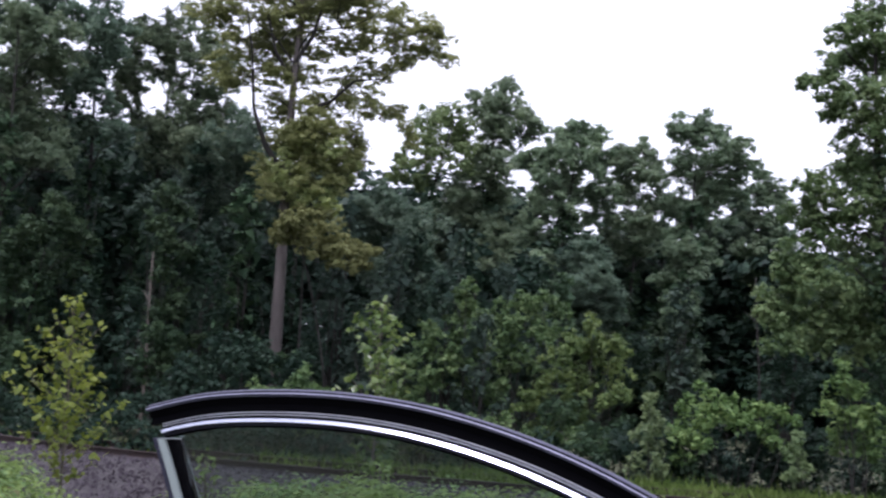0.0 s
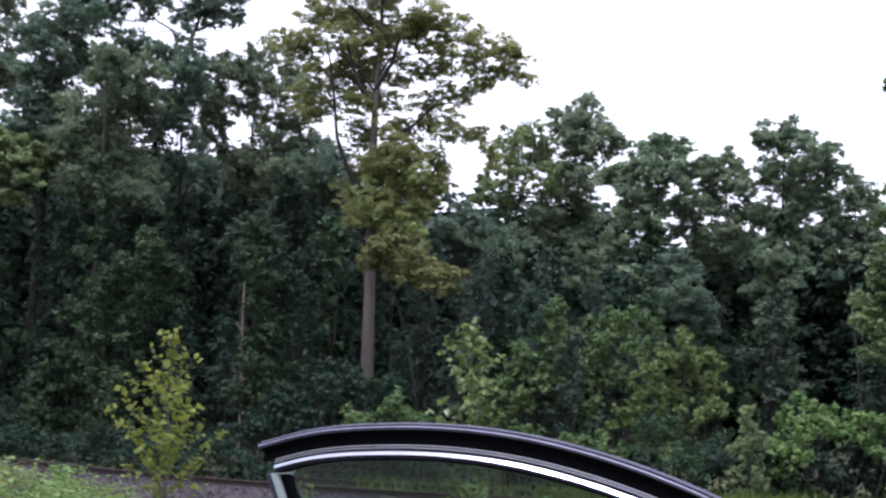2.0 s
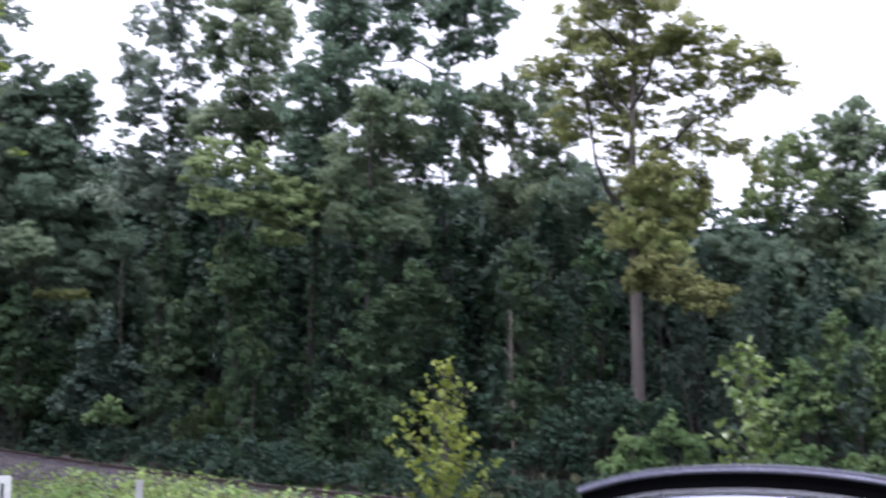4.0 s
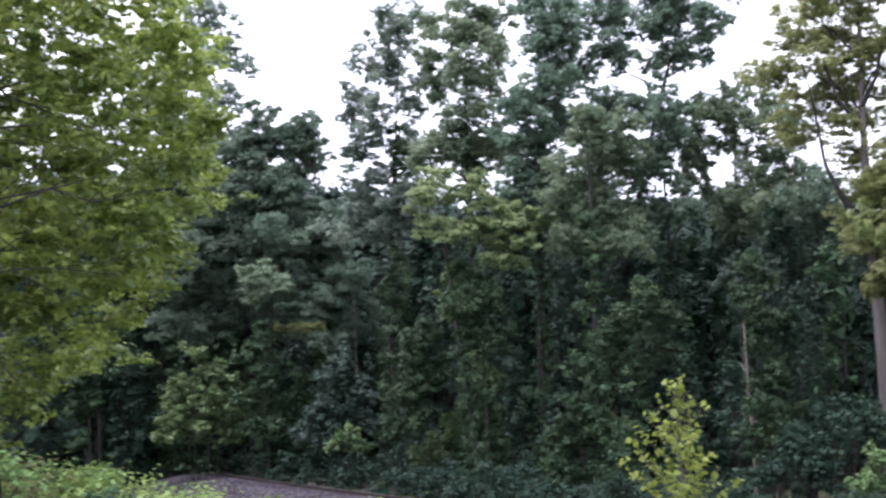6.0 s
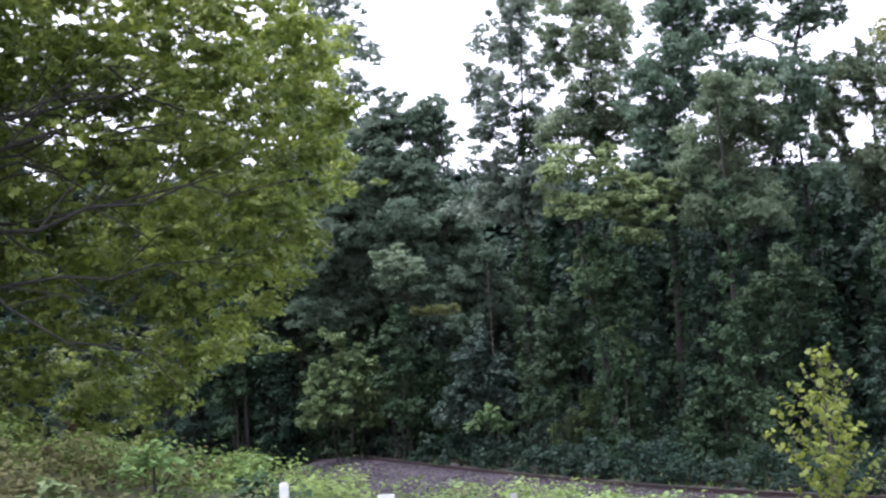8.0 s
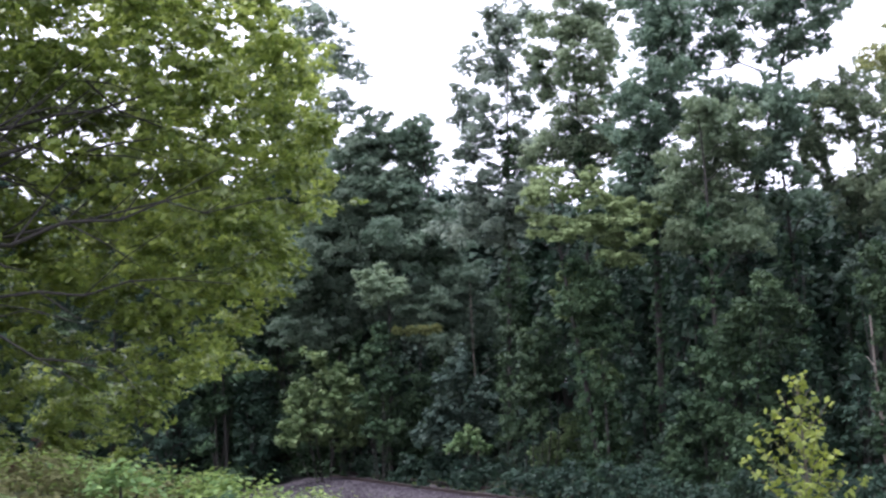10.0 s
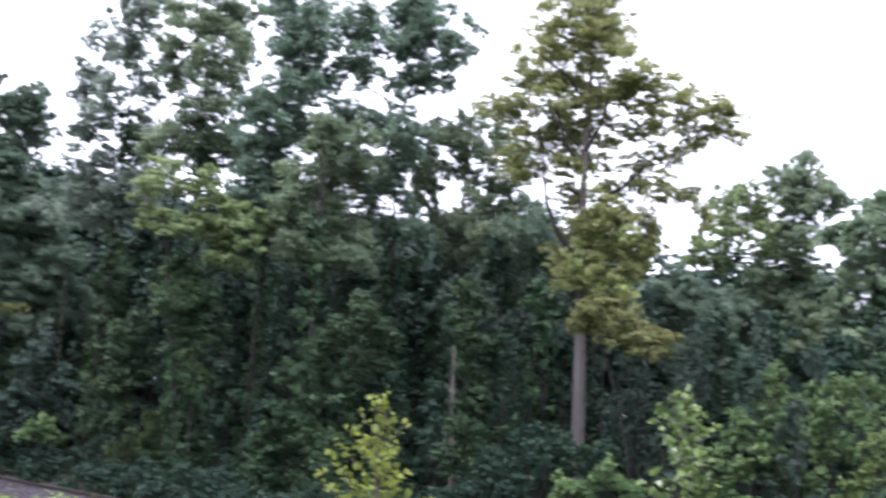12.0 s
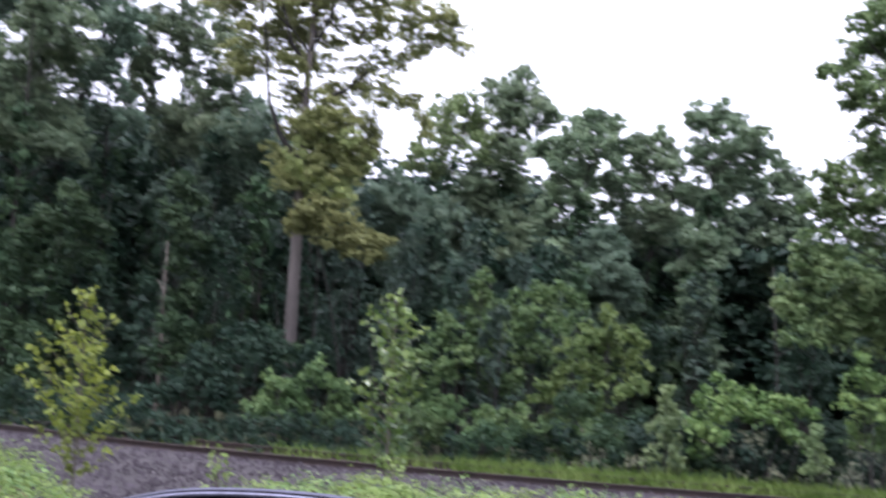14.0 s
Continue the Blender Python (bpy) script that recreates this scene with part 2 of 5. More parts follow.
def clump_leaves(clumps, density, leaf, rng, up=0.75, flat=0.75, sprays=16, spray=0.36, ragged=0.16, heart=1.5, stray=0.12, wild=0.30, thin=None):
    """Leaves of uneven clumps (x, y, z, radius): sprays of leaves over each clump's outside, a few strays, and larger leaves in its heart. density: leaves per square metre of the clump's outline."""
    P, N, S = [], [], []
    for x, y, z, r in clumps:
        n = max(12, int((density if thin is None else density * thin(x, y)) * math.pi * r * r))
        c = rng.normal(size=(sprays, 3))
        c /= np.linalg.norm(c, axis=1)[:, None]
        c[:, 2] = np.where(c[:, 2] < -0.4, -c[:, 2], c[:, 2])
        ph = rng.uniform(0, 6.28, 3)
        lump = 0.74 + ragged * (np.sin(3.1 * c[:, 0] + 4 * c[:, 2] + ph[0]) + np.sin(4.3 * c[:, 1] - 3 * c[:, 2] + ph[1]))
        c *= lump[:, None]
        w = rng.uniform(0.7, 1.3, sprays) * spray
        which = rng.integers(sprays, size=n)
        d = rng.normal(size=(n, 3))
        d /= np.linalg.norm(d, axis=1)[:, None]
        d[:, 2] = np.where(d[:, 2] < -0.3, -d[:, 2], d[:, 2])
        reach = rng.uniform(0, 1, n) ** 0.45
        loose = rng.uniform(0, 1, n) < stray
        reach = np.where(loose, reach * 1.7, reach)
        p = c[which] + d * (w[which] * reach)[:, None] * np.array([1, 1, 0.8])
        P.append(p * r * np.array([1, 1, flat]) + (x, y, z))
        N.append(d * 0.55 + c[which] * 0.45 + np.array([0, 0, up]) + rng.normal(scale=wild, size=(n, 3)))
        S.append(leaf * rng.uniform(0.6, 1.25, n))
        if heart > 0:
            m = max(4, int(heart * 2.6 * r * r / (leaf * 2.4) ** 2))
            q = rng.normal(size=(m, 3))
            q *= (r * 0.66 * rng.uniform(0.1, 1, m) ** 0.5 / np.linalg.norm(q, axis=1))[:, None]
            P.append(q * np.array([1, 1, flat]) + (x, y, z))
            N.append(q + rng.normal(scale=0.5 * r, size=(m, 3)) + (0, 0, 0.2 * r))
            S.append(leaf * rng.uniform(1.8, 2.8, m))
    return np.concatenate(P), np.concatenate(N), np.concatenate(S)


def spot(bearing, distance):
    """Plan position from the viewpoint: degrees to the left of north, metres."""
    b = radians(bearing)
    return -math.sin(b) * distance, math.cos(b) * distance


# ---- lie of the land ----
def track_y(x):
    """The curved line of the railway's near rail in plan."""
    return 24.0 + 0.4 * (np.sqrt((x + 8.0) ** 2 + 64.0) - (x + 8.0))


def track_off(x, y):
    """Distance from the near rail, positive beyond it."""
    slope = 0.4 * ((x + 8.0) / np.sqrt((x + 8.0) ** 2 + 64.0) - 1)
    return (y - track_y(x)) / np.sqrt(1 + slope * slope)


def soft_step(a, b, v):
    t = np.clip((v - a) / (b - a), 0, 1)
    return t * t * (3 - 2 * t)


RAIL_TOP = -1.05
CREST_AZ = [-60, -25, -18, -10, -5, 0, 4, 8, 12, 15, 16.5, 18, 19, 20.5, 24, 26, 28.3, 32, 35.5, 37.4, 38.7, 40.7, 42.5, 45, 49, 54, 62, 90]
CREST_Z = [-0.6, -0.24, -0.21, -0.20, -0.23, -0.30, -0.30, -0.32, -0.38, -0.50, -0.46, -0.24, -0.02, 0.08, 0.18, 0.18, 0.15, 0.14, 0.22, 0.20, 0.38, 0.54, 0.70, 0.84, 1.0, 1.16, 1.2, 0.6]


def ground_z(x, y):
    x, y = np.asarray(x, float), np.asarray(y, float)
    q = track_off(x, y)
    z = -1.80 * soft_step(-20, -8.0, q)
    z = z + 0.45 * soft_step(5.0, 14.0, q)
    # a weedy crest runs across in front of the track, higher to the west
    r = np.hypot(x, y)
    az = np.degrees(np.arctan2(-x, np.maximum(y, 0.01)))
    crest = np.interp(az, CREST_AZ, CREST_Z)
    w = np.exp(-((r - 12.0) / 3.0) ** 2) * (y > 0)
    z = z * (1 - w) + crest * w
    z = z + 0.06 * np.sin(0.9 * x + 0.4 * y) * np.cos(0.7 * y - 0.3 * x)
    return z


def gz(x, y):
    return float(ground_z(x, y))


def build_ground():
    def steps(fine):
        a = list(np.arange(-60, 60.01, fine))
        far = [70, 85, 110, 150, 220, 350, 600, 1200]
        return np.array([-f for f in reversed(far)] + a + far)
    xs, ys = steps(0.75), steps(0.75) + 20
    X, Y = np.meshgrid(xs, ys)
    Z = ground_z(X, Y)
    V = np.stack([X.ravel(), Y.ravel(), Z.ravel()], 1)
    nx, ny = len(xs), len(ys)
    i = np.arange(nx * ny).reshape(ny, nx)
    Fc = np.stack([i[:-1, :-1], i[:-1, 1:], i[1:, 1:], i[1:, :-1]], -1).reshape(-1, 4)
    ob = mesh_object("ground", V, Fc, SOIL, smooth=True)
    tagged(ob, "uneven earth with leaf litter and low green growth", "ground", kind="structure")


build_ground()


# ---- railway ----
def track_frame(x, off):
    slope = 0.4 * ((x + 8.0) / math.sqrt((x + 8.0) ** 2 + 64.0) - 1)
    k = math.sqrt(1 + slope * slope)
    tx, ty = 1 / k, slope / k
    return x - ty * off, float(track_y(x)) + tx * off, math.atan2(ty, tx)


XS = [(-90 + 1.5 * k) for k in range(101)]


def swept(name, section, material, parent, label="", smooth=False):
    """A cross-section of (offset, height) swept along the track."""
    V, Fc, n = [], [], len(section)
    for x in XS:
        for o, h in section:
            px, py, _ = track_frame(x, o)
            V.append((px, py, h))
    for k in range(len(XS) - 1):
        for s in range(n):
            a, b = k * n + s, k * n + (s + 1) % n
            Fc.append((a, b, b + n, a + n))
    Fc += [tuple(range(n)), tuple((len(XS) - 1) * n + s for s in reversed(range(n)))]
    return mesh_object(name, V, Fc, material, parent, label, smooth)


def build_railway():
    bed = swept("ballast_bed", [(-6.8, -1.86), (-5.5, -1.74), (-3.2, -1.62), (-1.0, -1.20), (2.6, -1.20), (4.6, -1.9), (4.6, -2.6), (-6.8, -2.6)], BALLAST, None)
    tagged(bed, "grey crushed-stone ballast bank under the railway", "ballast", kind="structure")
    track = thing("railway_track", "disused railway track with rusty rails bedded in ballast", "railway track")
    t = RAIL_TOP
    for gauge in (0.0, 1.505):
        sec = [(-0.07, t - 0.17), (-0.07, t - 0.155), (-0.012, t - 0.13), (-0.012, t - 0.045), (-0.036, t - 0.03), (-0.034, t - 0.004), (-0.02, t), (0.02, t), (0.034, t - 0.004), (0.036, t - 0.03), (0.012, t - 0.045), (0.012, t - 0.13), (0.07, t - 0.155), (0.07, t - 0.17)]
        swept("rail", [(o + gauge, h) for o, h in sec], RUST, track)
    # loose stones over bank and bed
    rng = np.random.default_rng(5)
    n = 30000
    x = rng.uniform(-40, 8, n)
    o = rng.uniform(-6.8, 0.6, n)
    zz = np.interp(o, [-6.8, -5.5, -3.2, -1.0, 2.6], [-1.86, -1.74, -1.62, -1.20, -1.20])
    slope = 0.4 * ((x + 8.0) / np.sqrt((x + 8.0) ** 2 + 64.0) - 1)
    k = np.sqrt(1 + slope * slope)
    c = np.stack([x - slope / k * o, track_y(x) + o / k, zz + rng.uniform(-0.01, 0.03, n)], 1)
    corner = np.array([(1, 0.1, -0.4), (-1, 0, -0.4), (0.1, 1, -0.3), (0, -1, -0.3), (0, 0.1, 0.9)], float)
    size = rng.uniform(0.025, 0.06, n)
    V = corner[None] * size[:, None, None] * rng.uniform(0.6, 1.3, (n, 5, 1))
    a = rng.uniform(0, 6.28, n)
    ca, sa = np.cos(a)[:, None], np.sin(a)[:, None]
    tilt = rng.uniform(-0.6, 0.6, (n, 1))
    vx, vy, vz = V[..., 0], V[..., 1], V[..., 2]
    V = np.stack([ca * vx - sa * vy, sa * vx + ca * vy, vz + tilt * vx], -1) + c[:, None]
    tri = np.array([(0, 2, 4), (2, 1, 4), (1, 3, 4), (3, 0, 4)])
    Fc = (np.arange(n)[:, None, None] * 5 + tri[None]).reshape(-1, 3)
    ob = mesh_object("ballast_stones", V.reshape(-1, 3), Fc, STONE)
    tagged(ob, "loose grey crushed stones on the railway bank", "stones", kind="stuff")


build_railway()


# ---- trees ----
def build_shrub(name, label, bearing, distance, top, width, leaf_mat, clumps=14, density=120, leaf=0.18, seed=1, category="shrub", drape=False, size=0.42, bark=BARK_DARK):
    """A shrub or a vine-draped mound: short stems and clumps heaped up from the ground."""
    rng = np.random.default_rng(seed)
    bx, by = spot(bearing, distance)
    bz = gz(bx, by)
    H = top - bz
    shrub = thing(name, label, category, (bx, by, bz))
    cl = []
    for k in range(clumps):
        f = (k + 0.5) / clumps
        h = H * (f ** 0.8 if drape or k % 5 == 0 else 0.30 + 0.70 * f)
        prof = (1 - 0.72 * f ** (2.2 if not drape else 1.4)) * width
        a = k * 2.4 + rng.uniform(-0.6, 0.6)
        rad = prof * rng.uniform(0.25, 0.85)
        r = max(0.22, min(width * size, H * 0.3)) * rng.uniform(0.7, 1.2) * (1 - 0.25 * f)
        cl.append((rad * math.cos(a), rad * math.sin(a), max(r * 0.35, min(h, H - r * 0.55)), r))
    stems = []
    for x, y, z, r in cl[::3]:
        g = rng.normal(scale=0.12 * width, size=2)
        p0 = np.array((g[0], g[1], -0.05))
        p1 = np.array((x, y, z))
        stems.append([(p0, 0.02 + 0.004 * H), (p0 * 0.5 + p1 * 0.5 + (0, 0, 0.1 * H), 0.014 + 0.002 * H), (p1, 0.008)])
    V, Fc = tubes(stems, 5)
    mesh_object("stemwork", V, Fc, bark, shrub, smooth=True)
    P, N, S = clump_leaves(cl, density, leaf, rng, up=0.6 if drape else 0.85, flat=1.15 if drape else 0.85, heart=2.0 if distance > 20 else 0.0)
    keep = P[:, 2] > 0.03
    V, Fc = blades(P[keep], N[keep], S[keep], rng, wide=0.8, droop=0.9 if drape else 0.3, simple=True)
    mesh_object("foliage", V, Fc, leaf_mat, shrub)
    return shrub


def EL(distance, elevation):
    """Height at which this elevation, in degrees, is seen from the start at this distance."""
    return 1.45 + distance * math.tan(radians(elevation))


def lobe_clumps(lobes, distance, base, depth, sub, rng, grow=1.3, bridge=1, lean=0.0, core=0.62):
    """Each lobe of a crown (bearing, elevation, half-width, all in degrees) as a core clump with smaller ones heaped on it, and some between neighbours."""
    out, hubs = [], []
    for az, el, wide in lobes:
        d = distance + rng.uniform(-depth, depth) - lean * (el - 8)
        r = d * math.tan(radians(wide)) * grow
        x, y = spot(az, d)
        c = np.array((x, y, EL(d, el))) - base
        hubs.append((*c, r))
        out.append((*c, r * core))
        for _ in range(sub):
            v = rng.normal(size=3)
            v /= np.linalg.norm(v)
            if v[2] < -0.45:
                v[2] = -v[2]
            q = c + v * r * rng.uniform(0.45, 1.0)
            out.append((*q, r * rng.uniform(0.22, 0.42)))
    h = np.array(hubs)
    for k in range(len(h)):
        gap = np.linalg.norm(h[:, :3] - h[k, :3], axis=1)
        for j in np.argsort(gap)[1:1 + bridge]:
            m = (h[k] + h[j]) / 2 + np.array((*rng.normal(scale=0.2 * h[k, 3], size=3), 0))
            out.append((m[0], m[1], m[2], (h[k, 3] + h[j, 3]) / 2 * rng.uniform(0.5, 0.7)))
    return out, hubs


def crown_tree(label, distance, leaf_mat, lobes, seed=1, density=300, leaf=None, girth=0.13, bark=BARK_DARK, limb_bark=None, limb=1.0, sub=11, flat=0.85, under=0.35, foot=None, stem=None, name="forest_tree", category="tree", depth=1.0, heart=1.0, grow=1.3, bridge=2, sleeve=0.75, lean=0.0, core=0.62):
    """A tree whose crown is a heap of lobes: trunk from the ground into the crown, a limb to each lobe, single leaves."""
    rng = np.random.default_rng(seed)
    leaf = leaf or 0.0025 * distance
    azs, els = np.array([l[0] for l in lobes]), np.array([l[1] for l in lobes])
    az0 = foot if foot is not None else float(azs[np.argsort(els)[:max(3, len(els) // 3)]].mean())
    bx, by = spot(az0, distance)
    bz = gz(bx, by)
    base = np.array((bx, by, bz))
    tree = thing(name, label, category, (bx, by, bz))
    cl, hubs = lobe_clumps(lobes, distance, base, depth, sub, rng, grow, bridge, lean, core)
    top = max(hubs, key=lambda h: h[2])
    if stem:
        way = [np.array((*spot(a, distance), EL(distance, e))) - base for a, e in stem]
        way = [np.array((way[0][0], way[0][1], -0.15))] + way
    else:
        way = [np.array((top[0] * f ** 1.6 + 0.012 * top[2] * math.sin(5 * f + seed) * f, top[1] * f, -0.15 + top[2] * f)) for f in np.linspace(0, 1, 9)]
    H = way[-1][2]
    line = [(p, max(0.018, girth * (1 - 0.86 * max(0, p[2]) / H)) * (1.25 if k == 0 else 1)) for k, p in enumerate(way)]
    V, Fc = tubes([line], 9)
    mesh_object("trunk", V, Fc, bark, tree, smooth=True)
    wz = [p[2] for p in way]
    systems, ends = [], []

    def off_axis(h):
        return math.hypot(h[0] - np.interp(h[2], wz, [p[0] for p in way]), h[1] - np.interp(h[2], wz, [p[1] for p in way]))

    # a limb to each lobe, off the trunk or off the limb of a lobe further in
    for x, y, z, r in sorted(hubs, key=off_axis):
        p1 = np.array((x, y, z - under * r))
        reach = off_axis((x, y, z))
        zs = min(max(0.12 * H, z - 0.7 * reach - 0.3), 0.93 * H)
        p0 = np.array([np.interp(zs, wz, [p[i] for p in way]) for i in range(3)])
        r0 = min(0.5 * girth * (1 - 0.8 * zs / H), 0.02 + 0.014 * reach) * limb
        inner = [(np.linalg.norm(p1 - q) + (0.6 if q[2] > z else 0), q, rq, own) for q, rq, own in ends]
        limbs = None
        if inner:
            gap, q, rq, own = min(inner, key=lambda t: t[0])
            if gap < 0.75 * np.linalg.norm(p1 - p0):
                p0, r0, limbs = q, min(r0, rq), own
        if limbs is None:
            limbs = []
            systems.append(limbs)
        run = np.linalg.norm(p1 - p0)
        mid = p0 * 0.45 + p1 * 0.55 + np.array((0, 0, 0.08 * run)) + rng.normal(scale=0.07 * run + 0.02, size=3)
        limbs.append([(p0, r0), ((p0 + mid) / 2 + rng.normal(scale=0.04 * run + 0.01, size=3), r0 * 0.85), (mid, r0 * 0.7), (p1, r0 * 0.45)])
        ends.append((p1, r0 * 0.55, limbs))
        for _ in range(2):
            e = p1 + rng.normal(size=3) * r * 0.6
            limbs.append([(mid, r0 * 0.35), ((mid + e) / 2 + rng.normal(scale=0.08 * r, size=3), r0 * 0.25), (e, r0 * 0.1)])
    for limbs in systems:
        V, Fc = tubes(limbs, 5)
        mesh_object("bough", V, Fc, limb_bark or bark, tree, smooth=True)
    if sleeve:
        # vines up the trunk, from the ground into the crown
        cl2, z = [], 0.25
        while z < sleeve * H:
            p = np.array([np.interp(z, wz, [q[i] for q in way]) for i in range(3)])
            cl2.append((p[0] + rng.normal(scale=0.15), p[1] + rng.normal(scale=0.15), z, rng.uniform(0.35, 0.75)))
            z += rng.uniform(0.35, 0.6)
        P, N, S = clump_leaves(cl2, 240, leaf, rng, up=0.4, flat=1.2, heart=1.0, sprays=9)
        V, Fc = blades(P, N, S, rng, wide=0.85, droop=0.8, simple=True)
        mesh_object("vines", V, Fc, LEAF_MID, tree, "dark green vines wrapped round the trunk")
    P, N, S = clump_leaves(cl, density * 1.1, leaf, rng, up=0.3, flat=flat, heart=heart, sprays=9, spray=0.42, stray=0.18, wild=0.35)
    keep = P[:, 2] > 0.05
    V, Fc = blades(P[keep], N[keep], S[keep], rng, wide=0.8, simple=True)
    mesh_object("crown", V, Fc, leaf_mat, tree)
    return tree


def vine_mound(label, distance, leaf_mat, lobes, seed=1, dense=480, leaf=None, sub=7, category="shrub"):
    """A shrub or a young tree buried in vines: lobes heaped from the ground up, leaves hanging in sheets."""
    rng = np.random.default_rng(seed)
    leaf = leaf or 0.0026 * distance
    az0 = float(np.mean([l[0] for l in lobes]))
    bx, by = spot(az0, distance)
    bz = gz(bx, by)
    base = np.array((bx, by, bz))
    mound = thing("shrub", label, category, (bx, by, bz))
    cl, hubs = lobe_clumps(lobes, distance, base, 0.4, sub, rng, 1.2)
    stems = []
    for x, y, z, r in hubs:
        g = rng.normal(scale=0.10, size=2) + np.array((x, y)) * 0.35
        p0, p1 = np.array((g[0], g[1], -0.08)), np.array((x, y, max(z, 0.1)))
        stems.append([(p0, 0.012 + 0.003 * p1[2]), (p0 * 0.5 + p1 * 0.5 + rng.normal(scale=0.12, size=3), 0.008 + 0.002 * p1[2]), (p1, 0.005)])
    V, Fc = tubes(stems, 5)
    mesh_object("stemwork", V, Fc, BARK_DARK, mound, smooth=True)
    P, N, S = clump_leaves(cl, dense, leaf, rng, up=0.35, flat=1.05, heart=1.6, sprays=9, wild=0.28)
    keep = P[:, 2] > 0.03
    V, Fc = blades(P[keep], N[keep], S[keep], rng, wide=0.85, droop=0.8, simple=True)
    mesh_object("foliage", V, Fc, leaf_mat, mound)
    return mound


# the woods edge, from the west
crown_tree("lacy tall broadleaf tree behind the railway", 78, CANOPY_BLUE_HAZED, [(38.2, 17.8, 1.46), (37.6, 16.2, 1.2), (39.1, 16.0, 1.6), (37.6, 14.6, 1.01), (38.7, 14.2, 1.2), (39.3, 18.6, 1.33), (38.5, 12.6, 1.2), (40.0, 13.2, 1.6), (39.6, 11.0, 1.6)], density=120, core=0.5, seed=21, bridge=0, grow=1.05)
crown_tree("dense dark broadleaf tree behind the railway", 64, CANOPY_DEEP_LIT, [(36.3, 13.4, 0.96), (35.4, 12.4, 0.9), (37.0, 12.1, 1.12), (35.9, 11.1, 1.33), (37.5, 10.4, 1.6), (35.6, 9.5, 1.28), (37.1, 8.3, 1.86), (38.7, 8.4, 1.6), (36.1, 7.4, 1.6), (38.3, 6.2, 1.86), (39.9, 6.6, 1.6), (37.0, 5.1, 1.6), (39.2, 4.1, 1.6)], seed=22)
crown_tree("dense dark broadleaf tree behind the railway", 62, CANOPY_DEEP_LIT, [(33.9, 13.4, 0.72), (34.4, 12.6, 0.88), (33.6, 12.3, 0.74), (34.2, 11.2, 0.96), (35.1, 10.3, 1.12), (34.1, 9.7, 0.64), (33.6, 8.4, 1.2), (32.5, 8.8, 0.85), (35.0, 7.9, 1.6), (32.9, 7.0, 1.6), (34.6, 5.5, 1.6), (32.2, 5.3, 1.46), (33.6, 3.8, 1.6), (31.8, 3.7, 1.46)], seed=23)
crown_tree("young tree with pale drooping sprays behind the railway", 57, CANOPY_PALE_HAZED, [(36.5, 6.4, 0.8), (35.6, 6.4, 0.85), (35.0, 6.0, 0.64), (36.2, 5.6, 0.8)], seed=24, flat=0.6, sub=7)
crown_tree("lacy tall broadleaf tree behind the railway", 56, CANOPY_BLUE_HAZED, [(30.2, 18.0, 0.9), (29.1, 18.3, 0.9), (29.3, 17.0, 0.96), (30.8, 16.3, 0.9), (29.9, 15.6, 1.01), (31.4, 14.8, 0.85), (28.6, 15.4, 0.85), (30.5, 14.0, 0.9), (32.0, 13.8, 0.64), (28.9, 13.8, 0.85), (31.1, 12.7, 0.9), (29.8, 12.4, 1.01), (31.8, 12.1, 0.69), (28.6, 12.2, 0.9), (30.2, 10.9, 1.06), (31.3, 10.5, 1.06), (28.9, 10.6, 1.06), (31.0, 9.3, 1.06), (29.7, 9.3, 1.06), (32.1, 8.8, 1.2), (30.6, 7.9, 1.33), (28.6, 9.0, 1.06)], density=210, core=0.5, seed=25, bridge=1)
crown_tree("tall dark broadleaf tree rising above the wood", 50, CANOPY_MID_LIT, [(26.0, 18.7, 1.12), (24.9, 18.1, 1.01), (27.2, 17.5, 1.06), (25.9, 17.1, 1.12), (24.6, 16.6, 0.96), (26.7, 15.7, 1.12), (25.2, 15.4, 1.06), (27.5, 14.5, 0.96), (25.9, 14.1, 1.06), (24.3, 14.3, 0.9), (26.6, 12.9, 1.12), (25.0, 12.8, 1.06), (27.4, 12.0, 1.06), (26.1, 11.4, 1.17), (24.5, 11.5, 1.01), (28.2, 11.4, 0.9), (28.1, 17.6, 0.64), (28.2, 16.4, 0.64), (27.7, 15.6, 0.53)], density=250, core=0.5, seed=26)
crown_tree("tall dark broadleaf tree rising above the wood", 45, CANOPY_DEEP_LIT, [(22.0, 19.4, 1.12), (22.9, 18.6, 0.9), (21.2, 18.4, 1.01), (22.1, 17.5, 1.17), (21.2, 16.8, 0.96), (22.8, 16.5, 1.01), (21.7, 15.8, 1.12), (22.6, 15.0, 1.06), (21.1, 14.8, 0.9), (22.1, 14.0, 1.12), (23.6, 14.1, 0.9), (23.1, 12.9, 1.06), (21.8, 12.8, 1.01), (24.2, 12.6, 0.9), (23.4, 11.6, 1.12), (24.2, 10.5, 1.06), (22.6, 10.5, 1.17), (23.6, 9.2, 1.33), (22.0, 8.7, 1.33)], density=300, seed=27, girth=0.18)
crown_tree("dark broadleaf tree with forked limbs above the wood", 46, CANOPY_DEEP_LIT, [(15.8, 18.9, 1.06), (17.1, 18.4, 0.9), (15.0, 17.9, 1.01), (16.4, 17.4, 1.01), (14.7, 16.8, 0.85), (17.8, 17.2, 0.74), (15.6, 16.1, 0.69), (16.8, 15.9, 0.74), (14.9, 15.8, 0.37), (19.3, 16.6, 0.69), (19.8, 18.0, 0.9), (18.9, 18.2, 0.74), (18.6, 15.9, 0.48), (19.9, 15.8, 0.59), (19.4, 14.3, 0.53), (19.8, 13.5, 0.69)], density=260, core=0.5, seed=28, bridge=1, foot=20.2, girth=0.2, limb=1.6, grow=1.9)
